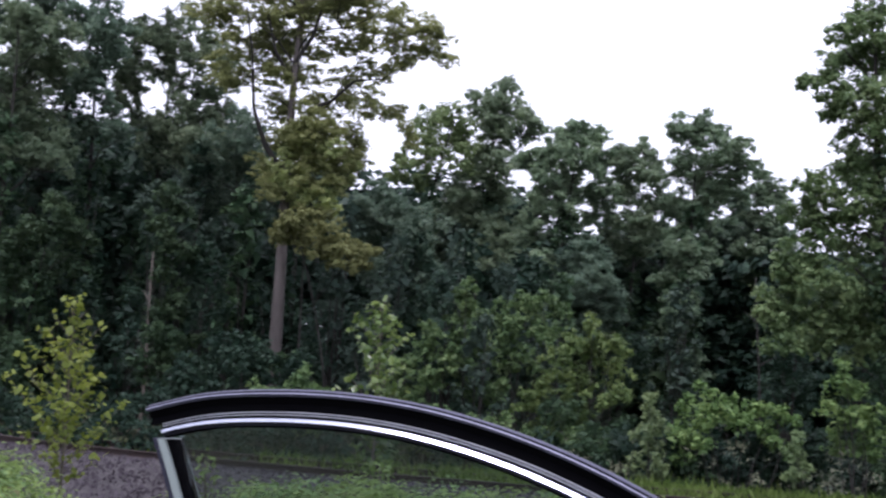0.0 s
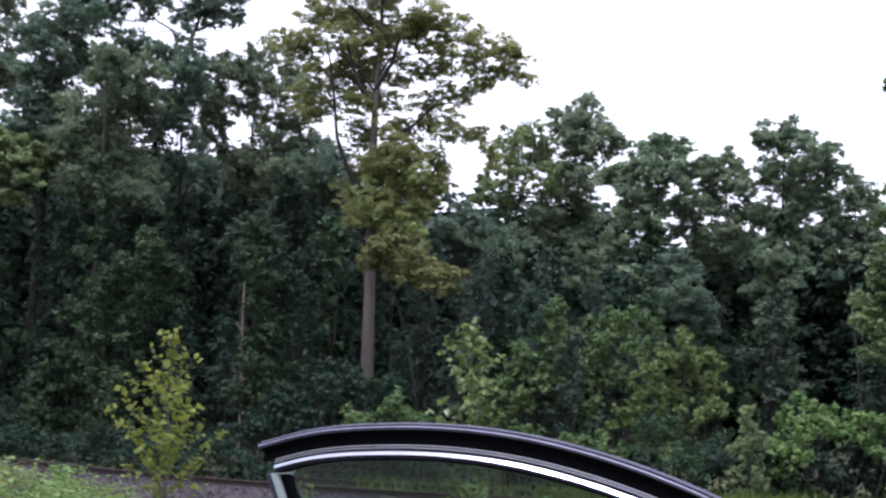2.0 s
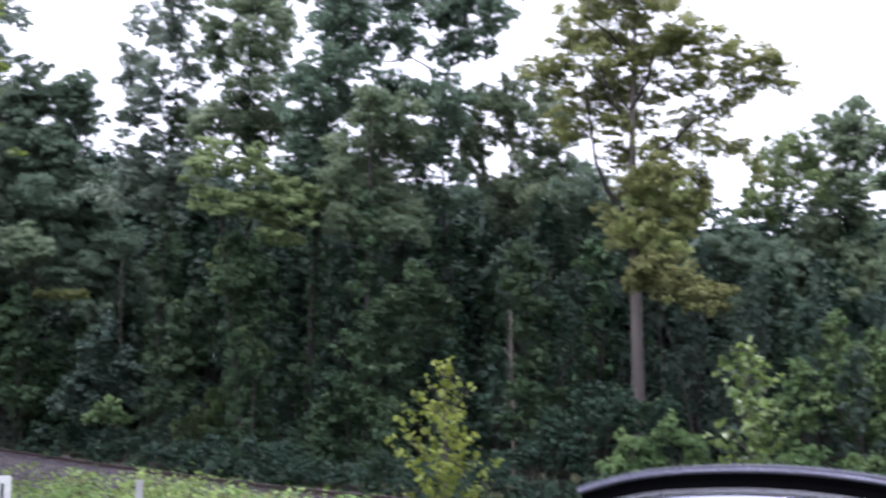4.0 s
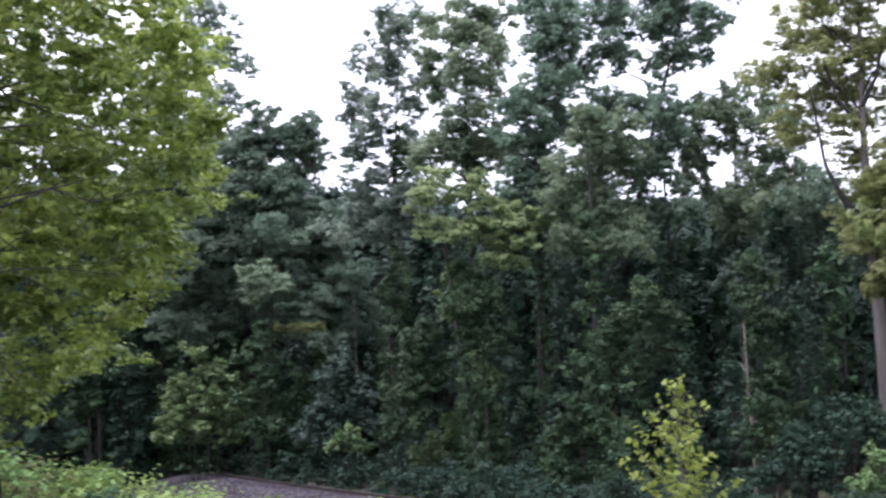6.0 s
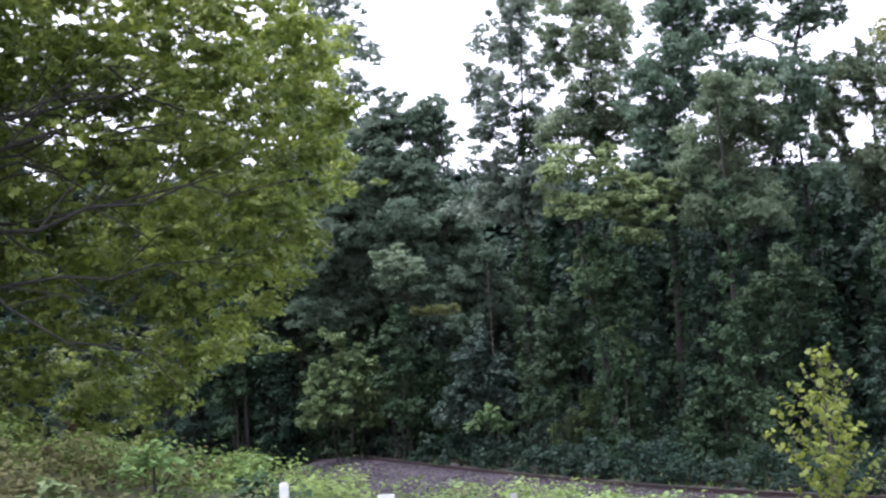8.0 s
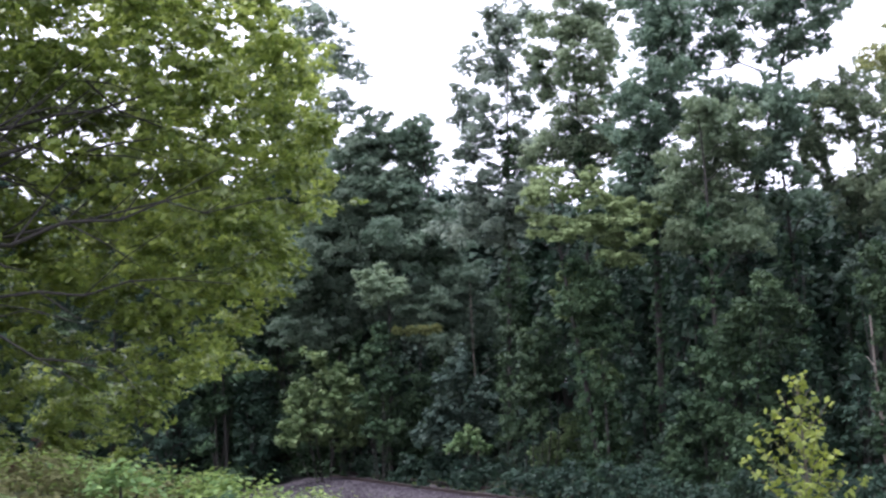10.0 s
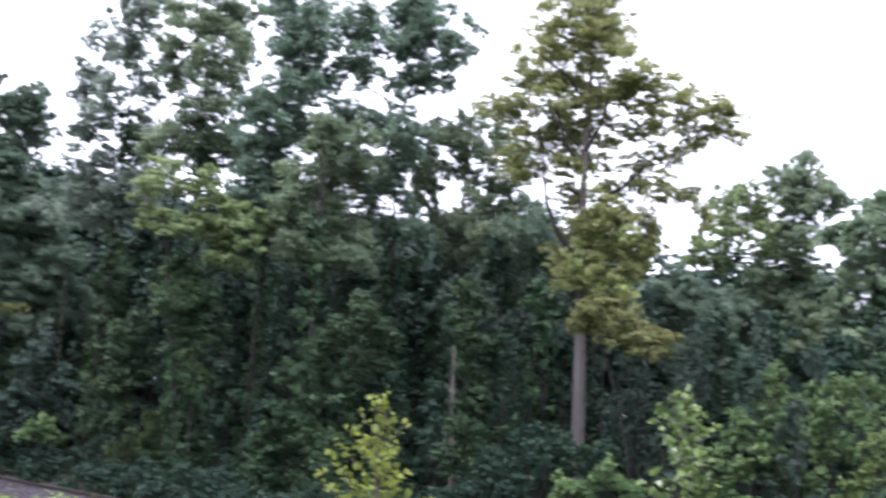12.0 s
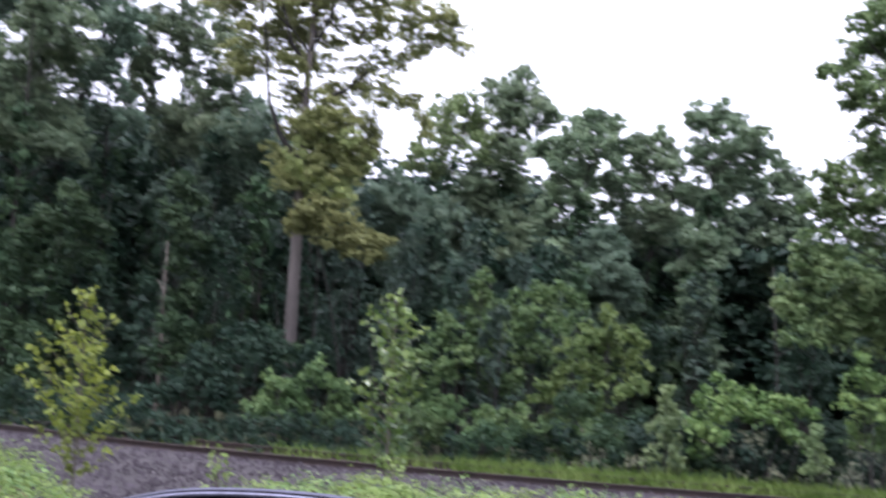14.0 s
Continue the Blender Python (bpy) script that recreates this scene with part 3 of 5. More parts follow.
crown_tree("leafy grey-green broadleaf tree in the wood", 43, CANOPY_MID_LIT, [(19.4, 13.1, 0.9), (20.4, 12.6, 0.96), (18.4, 12.8, 0.8), (19.6, 11.6, 1.06), (18.4, 11.5, 0.9), (20.7, 10.8, 1.06), (19.5, 10.1, 1.12), (21.8, 11.1, 0.9), (20.7, 9.0, 1.22), (22.0, 9.5, 1.01), (19.0, 8.5, 1.12), (20.4, 7.4, 1.22), (21.7, 7.6, 1.17), (18.5, 7.4, 0.96), (20.7, 13.7, 0.64), (20.3, 13.2, 0.64), (21.0, 12.5, 0.64), (19.8, 12.3, 0.59)], density=300, seed=29)
# haze with distance is put into this tree's pale leaf colour
crown_tree("pale hazy broadleaf tree deep in the wood", 72, CANOPY_BLUE_HAZED, [(16.2, 8.1, 1.33), (14.9, 7.8, 1.28), (17.3, 7.6, 1.06), (13.9, 7.2, 1.2), (15.5, 6.6, 1.6), (16.9, 6.1, 1.33), (13.7, 5.6, 1.33)], seed=30)
crown_tree("round-topped broadleaf tree draped with vines", 46, CANOPY_MID_LIT, [(13.4, 14.1, 0.85), (14.6, 13.6, 0.8), (12.2, 13.6, 0.8), (15.3, 12.9, 0.85), (13.8, 12.7, 0.96), (12.3, 12.5, 0.96), (11.1, 12.7, 0.69), (15.6, 11.8, 0.74), (14.2, 11.7, 0.69), (12.7, 11.3, 0.9), (11.5, 11.2, 0.8), (13.0, 10.1, 0.96), (12.1, 9.7, 0.96), (15.3, 10.9, 0.53), (11.1, 9.8, 0.9), (13.9, 9.2, 0.8), (12.3, 8.5, 1.17), (10.7, 8.2, 1.06), (13.7, 8.0, 1.17), (15.4, 10.2, 0.43), (14.9, 9.6, 0.43), (15.8, 11.3, 0.53), (15.3, 12.2, 0.53), (16.1, 10.6, 0.43)], density=270, seed=31, foot=14.6)
crown_tree("slender broadleaf tree between taller ones", 44, CANOPY_DEEP_LIT, [(16.9, 12.9, 0.69), (16.5, 11.8, 0.64), (17.7, 11.7, 0.69), (17.5, 14.0, 0.37), (16.8, 13.8, 0.48), (16.5, 10.3, 0.43), (18.2, 10.3, 0.69), (15.8, 9.0, 0.59), (17.7, 8.6, 0.69), (16.9, 14.6, 0.53), (17.7, 13.2, 0.64), (16.0, 13.5, 0.53), (17.3, 10.9, 0.59), (16.4, 12.5, 0.64), (18.3, 14.0, 0.53), (16.1, 9.7, 0.48)], density=280, core=0.5, seed=32, grow=1.5)
crown_tree("yellow-green tree with layered sprays of leaves", 43, LEAF_SPRAY, [(27.8, 10.7, 0.9), (26.3, 10.5, 0.96), (28.5, 10.0, 0.74), (25.0, 9.8, 0.8), (24.4, 9.0, 0.9), (26.0, 8.7, 0.9), (23.2, 8.5, 0.69), (27.0, 8.4, 0.8), (25.2, 8.0, 0.85), (23.8, 7.9, 0.69), (22.5, 9.2, 0.53), (26.8, 6.2, 0.74), (27.1, 4.5, 0.74), (26.1, 4.9, 0.59), (27.5, 5.4, 0.53), (25.1, 6.8, 0.69), (24.1, 7.1, 0.64), (28.3, 8.5, 0.64)], density=330, seed=33, flat=0.5, sub=7, leaf=0.12)
crown_tree("olive-leaved slender tree beside the oak", 45, LEAF_SPRAY, [(1.5, 10.6, 0.8), (0.5, 11.1, 0.69), (2.2, 9.8, 0.59), (0.7, 9.9, 0.9), (1.5, 8.9, 0.74), (-0.2, 10.2, 0.74), (-0.1, 8.9, 0.8), (2.5, 8.7, 0.37), (2.8, 9.1, 0.21), (2.5, 8.1, 0.27), (3.2, 8.1, 0.21), (1.7, 7.7, 0.43)], density=230, seed=34)
crown_tree("tall slender broadleaf tree draped with vines", 46, CANOPY_MID_LIT, [(-2.2, 12.5, 0.64), (-1.7, 11.9, 0.64), (-0.7, 11.9, 0.53), (-1.2, 11.2, 0.8), (-2.3, 11.2, 0.8), (-3.1, 11.3, 0.53), (-1.7, 10.2, 0.96), (-3.0, 10.2, 0.69), (-0.8, 9.2, 0.9), (-2.1, 9.0, 0.9), (-1.3, 7.9, 1.06), (0.0, 7.4, 1.06), (-2.2, 7.5, 0.74), (-0.8, 6.3, 1.22), (0.8, 6.3, 1.06), (-1.9, 6.1, 1.06), (-0.4, 4.9, 1.22), (1.2, 4.8, 1.22), (-1.8, 4.5, 1.22), (-2.9, 11.4, 0.37), (-3.6, 10.9, 0.32)], density=320, seed=35)
crown_tree("round-topped broadleaf tree at the far edge of the wood", 53, CANOPY_MID_LIT, [(-5.6, 10.7, 0.69), (-4.9, 10.2, 0.74), (-4.1, 9.7, 0.43), (-3.9, 9.0, 0.45), (-3.8, 7.6, 0.48), (-4.1, 8.4, 0.37), (-6.4, 10.2, 0.69), (-4.4, 9.2, 0.8), (-5.6, 9.3, 0.96), (-6.7, 9.2, 0.8), (-4.8, 8.2, 0.9), (-6.2, 8.0, 0.9), (-7.1, 7.9, 0.69), (-4.2, 7.1, 0.9), (-5.4, 7.2, 0.64), (-6.9, 7.0, 0.64), (-5.3, 9.1, 0.64), (-5.4, 8.2, 0.59), (-3.4, 9.6, 0.35), (-3.6, 9.0, 0.35), (-2.9, 9.2, 0.43), (-5.5, 6.5, 0.43), (-3.8, 5.9, 0.9), (-3.3, 5.1, 1.06), (-4.6, 4.8, 0.64), (-4.5, 3.6, 1.22), (-3.1, 3.5, 1.22)], density=320, seed=36)
crown_tree("slender broadleaf tree at the far edge of the wood", 54, CANOPY_MID_LIT, [(-8.8, 10.0, 0.59), (-7.9, 9.8, 0.59), (-7.3, 9.4, 0.53), (-9.3, 9.3, 0.53), (-8.2, 8.9, 0.8), (-9.3, 8.4, 0.74), (-7.9, 7.8, 0.8), (-9.1, 7.2, 0.85), (-7.8, 6.5, 0.64), (-9.3, 5.9, 0.8), (-8.3, 5.1, 0.74), (-7.3, 5.6, 0.53)], density=320, seed=37)
crown_tree("tall broadleaf tree cloaked in vines to its foot", 52, CANOPY_PALE_HAZED, [(-10.3, 11.1, 0.64), (-11.4, 11.2, 0.64), (-10.8, 10.4, 0.8), (-12.3, 10.6, 0.64), (-13.1, 10.4, 0.48), (-11.9, 9.7, 0.9), (-10.6, 9.2, 0.8), (-12.9, 9.4, 0.69), (-11.6, 8.4, 1.01), (-12.8, 8.3, 0.74), (-13.8, 9.3, 0.43), (-10.5, 7.5, 0.9), (-11.9, 7.0, 0.96), (-10.5, 5.9, 0.96), (-11.6, 5.5, 0.8), (-10.5, 4.2, 1.01), (-10.8, 2.6, 0.96), (-10.5, 1.1, 0.96), (-11.1, -0.0, 0.9)], density=340, seed=38)
crown_tree("slender broadleaf tree at the far edge of the wood", 57, CANOPY_PALE_HAZED, [(-14.3, 8.7, 0.53), (-14.8, 8.1, 0.59), (-13.9, 7.9, 0.64), (-15.1, 7.1, 0.64), (-14.0, 6.8, 0.64), (-14.8, 5.9, 0.69), (-13.7, 5.6, 0.59), (-14.6, 4.6, 0.8), (-13.6, 4.3, 0.69), (-15.1, 3.4, 1.06), (-14.2, 2.3, 1.06)], density=300, seed=39)
crown_tree("vine-cloaked trunk in the wood", 50, CANOPY_DEEP_LIT, [(-6.7, 4.9, 0.9), (-6.0, 4.3, 0.9), (-7.1, 3.6, 0.96), (-6.3, 2.9, 1.01), (-7.4, 2.2, 0.9), (-6.7, 1.3, 0.96)], density=320, seed=40)
crown_tree("dark understorey tree with pale drooping top", 42, CANOPY_DEEP_LIT, [(3.9, 7.2, 0.69), (2.9, 6.8, 0.59), (4.5, 6.7, 0.64), (2.3, 5.9, 0.96), (3.7, 5.7, 1.06), (5.0, 5.9, 0.9), (1.5, 5.8, 0.9), (3.0, 4.4, 1.22), (4.6, 4.3, 1.06), (1.7, 4.2, 1.22), (3.2, 2.8, 1.22), (1.3, 2.7, 1.06)], density=320, seed=41)
crown_tree("broad light green tree at the end of the wood", 31, LEAF_EDGE, [(-18.7, 15.7, 1.22), (-17.5, 15.2, 0.8), (-17.5, 14.0, 0.96), (-15.9, 13.3, 0.37), (-16.6, 13.4, 0.37), (-19.1, 13.8, 1.33), (-18.0, 12.6, 1.06), (-17.1, 11.9, 0.53), (-19.1, 11.5, 1.33), (-18.0, 10.7, 0.9), (-19.1, 9.5, 1.33), (-17.9, 8.8, 1.12), (-16.2, 8.6, 0.59), (-16.8, 7.9, 0.9), (-18.4, 7.3, 1.33), (-16.0, 7.1, 0.74)]
    + [(-17.2, 6.2, 1.12), (-15.8, 5.4, 0.96), (-18.8, 5.3, 1.33), (-16.9, 4.4, 1.22), (-15.3, 4.0, 0.8), (-18.1, 3.2, 1.33), (-15.9, 2.8, 1.17), (-14.6, 2.8, 0.74), (-19.6, 3.0, 1.33), (-17.0, 1.6, 1.33), (-15.3, 1.4, 1.06), (-18.9, 1.3, 1.33), (-21.0, 14.4, 2.13), (-21.2, 10.8, 2.13), (-21.3, 6.6, 2.13), (-21.4, 2.7, 2.13)], density=330, seed=52, leaf=0.1, girth=0.2, foot=-20.5)
crown_tree("dark broadleaf tree crowding the oak", 44, CANOPY_DEEP_LIT, [(10.5, 10.1, 0.69), (9.6, 9.5, 0.69), (11.4, 9.2, 0.74), (10.0, 8.4, 0.85), (11.0, 7.7, 0.85), (9.2, 7.8, 0.69), (12.1, 8.1, 0.8), (10.1, 6.5, 0.96), (11.4, 6.0, 0.96), (9.2, 6.2, 0.8), (12.2, 6.6, 0.8)], density=300, seed=42)
crown_tree("dark broadleaf tree at the far edge of the wood", 58, CANOPY_DEEP_LIT, [(-12.8, 6.7, 0.48), (-13.3, 7.6, 0.37), (-12.3, 5.8, 0.59), (-11.5, 6.6, 0.53), (-9.0, 5.4, 0.64), (-8.6, 4.6, 0.69), (-7.2, 6.4, 0.32), (-5.2, 6.3, 0.32), (-6.4, 6.7, 0.27), (-4.9, 5.4, 0.48), (-6.7, 5.3, 0.37), (-3.2, 6.1, 0.69), (-2.9, 7.2, 0.59), (-13.3, 5.3, 0.64), (-5.7, 6.2, 0.48), (-6.2, 5.6, 0.53), (-8.0, 6.0, 0.48), (-8.6, 6.4, 0.48), (-9.6, 6.3, 0.48), (-9.5, 5.6, 0.53)]
    + [(-7.8, 5.2, 0.48), (-12.4, 6.2, 0.53), (-12.9, 5.6, 0.53), (-12.1, 5.3, 0.59), (-13.8, 6.1, 0.43), (-12.8, 7.8, 0.53), (-13.6, 6.8, 0.48), (-10.4, 7.0, 0.53), (-12.0, 7.5, 0.53), (-13.5, 7.4, 0.43), (-14.3, 6.0, 0.43), (-9.9, 7.8, 0.43), (-13.0, 6.6, 0.53), (-14.5, 6.5, 0.48), (-15.2, 6.2, 0.53), (-12.0, 6.4, 0.48), (-10.8, 6.5, 0.43), (-12.7, 6.3, 0.69), (-13.8, 6.4, 0.69), (-14.9, 6.4, 0.64)], density=300, seed=43, grow=1.3, bridge=1)
# the tall oak with the bare lower trunk and yellowing low boughs
# limb_bark is darker than the trunk, crown shade put into its colour
oak = crown_tree("tall oak with bare grey lower trunk and olive leaves", 36, LEAF_OLIVE, [(10.0, 15.2, 0.69), (8.6, 15.3, 0.74), (7.1, 15.7, 0.74), (11.3, 14.5, 0.64), (9.4, 14.1, 0.69), (7.8, 14.3, 0.74), (6.0, 15.3, 0.69), (4.7, 14.7, 0.59), (3.3, 15.0, 0.59), (2.2, 15.0, 0.53), (1.6, 14.3, 0.53), (0.9, 13.5, 0.37), (2.2, 13.7, 0.48), (3.6, 14.0, 0.53), (5.1, 13.7, 0.53), (6.5, 13.4, 0.59), (8.3, 13.1, 0.74), (9.9, 13.0, 0.64), (11.2, 13.1, 0.53), (12.4, 14.8, 0.59), (11.6, 11.9, 0.48), (10.4, 11.8, 0.53), (8.8, 11.9, 0.64), (7.4, 12.0, 0.53), (5.8, 12.4, 0.43), (4.3, 12.7, 0.48), (3.1, 13.1, 0.37), (6.7, 11.0, 0.53), (5.4, 11.3, 0.48)]
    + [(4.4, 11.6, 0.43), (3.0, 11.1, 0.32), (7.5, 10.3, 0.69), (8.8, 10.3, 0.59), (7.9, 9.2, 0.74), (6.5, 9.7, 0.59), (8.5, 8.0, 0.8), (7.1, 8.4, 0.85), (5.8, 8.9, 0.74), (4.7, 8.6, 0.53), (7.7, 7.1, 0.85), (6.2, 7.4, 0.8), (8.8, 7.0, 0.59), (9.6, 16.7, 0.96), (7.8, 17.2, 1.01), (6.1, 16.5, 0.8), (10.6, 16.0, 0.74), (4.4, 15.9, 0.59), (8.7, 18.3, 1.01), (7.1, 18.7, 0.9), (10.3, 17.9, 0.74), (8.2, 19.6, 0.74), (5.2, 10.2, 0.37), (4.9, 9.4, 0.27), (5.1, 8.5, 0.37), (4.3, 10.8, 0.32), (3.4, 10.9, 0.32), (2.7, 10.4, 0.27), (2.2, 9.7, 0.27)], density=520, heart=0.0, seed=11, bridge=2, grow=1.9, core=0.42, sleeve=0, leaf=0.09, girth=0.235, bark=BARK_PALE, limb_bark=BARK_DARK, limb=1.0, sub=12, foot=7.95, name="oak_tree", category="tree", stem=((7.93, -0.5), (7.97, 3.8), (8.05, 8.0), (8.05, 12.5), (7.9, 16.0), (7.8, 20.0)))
crown_tree("yellowing leafy young oak against the bare trunk", 34.6, LEAF_YELLOW, [(7.7, 5.5, 0.69), (6.6, 5.6, 0.74), (8.0, 5.0, 0.48), (7.1, 4.8, 0.69), (5.8, 5.2, 0.69), (4.9, 4.7, 0.64), (4.0, 4.5, 0.48), (6.2, 4.3, 0.59), (5.2, 3.9, 0.53), (4.2, 3.9, 0.43), (7.3, 5.8, 0.53)], density=420, seed=12, sleeve=0, grow=1.5, leaf=0.1, girth=0.04, sub=6, name="young_oak")
crown_tree("olive leafy young oak against the bare trunk", 35.2, LEAF_OLIVE, [(7.9, 8.9, 0.59), (6.9, 9.1, 0.59), (5.8, 9.1, 0.53), (8.5, 8.0, 0.59), (7.2, 8.2, 0.69), (6.0, 8.2, 0.64), (4.9, 8.5, 0.43), (7.8, 7.1, 0.64), (6.5, 7.2, 0.69), (5.4, 7.6, 0.53), (7.2, 6.4, 0.53), (6.1, 6.5, 0.53)], density=420, seed=13, sleeve=0, leaf=0.1, girth=0.04, sub=6, name="young_oak")
# yellow leaf colour stands for a thin strip of lit leaves
crown_tree("understorey tree with thin sprays, lit look put into yellow leaves", 58, LEAF_YELLOW, [(35.3, 4.2, 0.19), (34.7, 4.2, 0.21), (34.1, 4.2, 0.24), (33.5, 4.2, 0.21)], density=300, seed=44, flat=0.4, girth=0.04, grow=1.2)
# vine-draped columns and mounds of the lower storey
vine_mound("slim trunk wrapped in green vines", 36, LEAF_MID, [(13.4, 6.4, 0.69), (12.7, 5.5, 0.74), (13.7, 4.9, 0.74), (12.9, 3.9, 0.85), (12.1, 3.2, 0.74), (13.3, 2.6, 0.8), (12.6, 1.3, 0.85), (13.5, 0.4, 0.8), (12.2, 0.1, 0.9), (13.2, -0.9, 0.96), (11.9, -1.2, 0.9)], seed=401)
vine_mound("cone of green vines over a young tree", 34, LEAF_COVER, [(-0.8, 3.2, 0.43), (-0.5, 2.5, 0.59), (-1.2, 2.0, 0.64), (-0.4, 1.3, 0.74), (-1.6, 0.9, 0.74), (-0.7, -0.1, 0.9), (-1.9, -0.3, 0.8), (-0.3, -1.2, 0.85), (-1.6, -1.8, 0.96), (-2.7, -1.6, 0.69)], seed=402)
vine_mound("rounded heap of green vines", 35, LEAF_COVER, [(-4.5, 2.8, 0.53), (-3.3, 2.7, 0.53), (-5.3, 2.4, 0.48), (-2.4, 2.1, 0.59), (-4.0, 2.0, 0.74), (-3.0, 1.1, 0.9), (-4.6, 1.1, 0.74), (-3.4, -0.2, 0.96)], seed=403)
vine_mound("heap of bright green vines with yellowing tips", 33, LEAF_BUSH, [(-6.8, 1.5, 0.64), (-7.7, 1.0, 0.53), (-6.0, 0.9, 0.74), (-8.3, 0.5, 0.37), (-7.0, 0.2, 0.85), (-5.2, 0.2, 0.74), (-8.1, -0.5, 0.69), (-6.3, -0.9, 0.96), (-4.7, -1.4, 0.85), (-7.6, -1.6, 0.85), (-5.8, -2.5, 0.9), (-4.0, -2.2, 0.69), (-8.6, -1.4, 0.48), (-4.6, -3.4, 0.85), (-6.9, -3.3, 0.85)], seed=404)
vine_mound("dark green vine heap beside the railway", 33, LEAF_COVER, [(0.7, 0.9, 0.64), (1.0, -0.1, 0.74), (0.0, -0.6, 0.69), (1.9, -0.8, 0.74), (0.8, -1.5, 0.85), (2.1, -2.2, 0.9), (0.9, -3.0, 0.96)], seed=405)
vine_mound("leafy light green bush beside the railway", 30, LEAF_BUSH, [(-12.1, -1.0, 0.59), (-13.0, -1.4, 0.59), (-11.4, -1.9, 0.69), (-14.2, -1.7, 0.64), (-15.2, -1.6, 0.53), (-12.4, -2.2, 0.8), (-13.6, -2.3, 0.74), (-11.0, -2.9, 0.64), (-14.8, -2.6, 0.69), (-12.1, -3.3, 0.74), (-15.9, -2.0, 0.48), (-11.3, -4.1, 0.59), (-15.6, -3.1, 0.53)], seed=406)
vine_mound("slender grey-green bush beside the railway", 28.5, LEAF_SAGE, [(-9.6, -1.4, 0.32), (-9.5, -2.2, 0.48), (-10.1, -2.7, 0.48), (-9.2, -3.1, 0.53), (-9.9, -3.8, 0.59), (-9.1, -4.4, 0.48), (-10.3, -4.7, 0.53), (-9.7, -5.4, 0.59)], seed=407)
vine_mound("small grey-green bush beside the railway", 28.5, LEAF_SAGE, [(-16.3, -2.7, 0.37), (-16.1, -3.4, 0.48), (-16.6, -3.9, 0.48), (-16.1, -4.5, 0.48)], seed=408)
vine_mound("tall leafy green bush beside the railway", 29, LEAF_BUSH, [(-18.1, 0.6, 0.43), (-18.0, -0.3, 0.64), (-18.7, -0.5, 0.59), (-17.9, -1.6, 0.8), (-19.0, -1.6, 0.8), (-18.3, -2.9, 0.9), (-19.5, -2.7, 0.9), (-21.1, -1.3, 1.33), (-21.6, -2.7, 1.33)], seed=409)
vine_mound("low green vines spilling to the railway", 31.5, LEAF_COVER, [(0.2, -3.3, 0.74), (-1.2, -3.6, 0.74), (1.2, -3.5, 0.69), (-2.3, -4.2, 0.64), (-0.7, -4.4, 0.69), (0.6, -4.4, 0.69)], seed=410)
vine_mound("low dark green vines spilling to the railway", 32, LEAF_COVER, [(6.6, -1.8, 0.8), (7.3, -2.7, 0.85), (5.5, -2.6, 0.8), (8.6, -2.8, 0.85), (9.2, -3.8, 0.8), (7.8, -3.9, 0.8), (6.2, -3.8, 0.8), (4.9, -3.6, 0.74)], seed=411)
vine_mound("low dark green vines at the foot of the oak", 33, LEAF_SHADED, [(10.4, -0.6, 0.74), (9.3, -1.0, 0.74), (10.8, -1.9, 0.9), (12.1, -1.7, 0.85), (12.5, -3.0, 0.9), (10.9, -3.5, 0.9), (13.7, -3.4, 0.9), (8.3, -0.7, 0.64), (7.2, -1.4, 0.74), (8.6, -1.8, 0.8), (7.5, -2.7, 0.8), (6.7, -0.8, 0.59)], seed=412)
vine_mound("leafy grey-green bush under the near tree", 60, LEAF_EDGE, [(39.2, 3.0, 0.59), (38.5, 2.0, 0.85), (39.7, 1.4, 0.8), (37.5, 1.3, 0.8), (38.4, 0.7, 0.96), (40.0, 0.4, 0.85), (37.0, 0.2, 0.69), (39.2, -0.6, 0.9), (37.7, -0.8, 0.8), (40.5, -0.6, 0.69)], seed=413, dense=420)
vine_mound("slim trunk wrapped in green vines", 56, LEAF_MID, [(36.1, 4.0, 0.64), (36.5, 2.9, 0.74), (36.1, 1.7, 0.74), (36.7, 0.6, 0.8), (36.1, -0.6, 0.8)], seed=414)
vine_mound("grey-green heap of vines beside the railway", 50, LEAF_BLUE, [(32.4, 2.4, 0.74), (33.0, 1.4, 0.85), (31.7, 0.9, 0.8), (33.6, 0.1, 0.85), (32.3, -0.1, 0.9), (31.2, -0.5, 0.74), (33.1, -1.1, 0.85), (34.4, -1.0, 0.69)], seed=415)
vine_mound("small lime-green bush beside the railway", 47, LEAF_VINE, [(32.2, -0.8, 0.48), (32.7, -1.3, 0.48), (31.6, -1.4, 0.48)], seed=416)
vine_mound("tall curtain of grey-green vines", 45, LEAF_COVER, [(26.0, 2.3, 0.74), (25.6, 1.2, 0.8), (26.5, 0.2, 0.85), (25.5, -0.1, 0.69), (26.0, -1.1, 0.8), (27.3, -0.8, 0.74), (27.9, -1.8, 0.8), (26.7, -2.4, 0.85), (28.7, -2.2, 0.74), (25.3, -1.9, 0.64)], seed=417)
vine_mound("dark vine-wrapped trunk in the wood", 44, LEAF_MID, [(28.3, 3.2, 0.96), (29.4, 2.5, 0.9), (28.9, 1.4, 0.96), (27.9, 1.9, 0.8), (29.8, 0.9, 0.9), (28.8, -0.2, 0.9), (30.2, -0.6, 0.8)], seed=418)
crown_tree("young tree under an olive curtain of vines", 42, LEAF_MID, [(26.1, 6.2, 0.9), (25.6, 4.9, 0.96), (26.4, 3.9, 0.9), (25.2, 3.3, 0.9), (26.9, 5.0, 0.74)], density=400, seed=419, grow=1.2, girth=0.045)
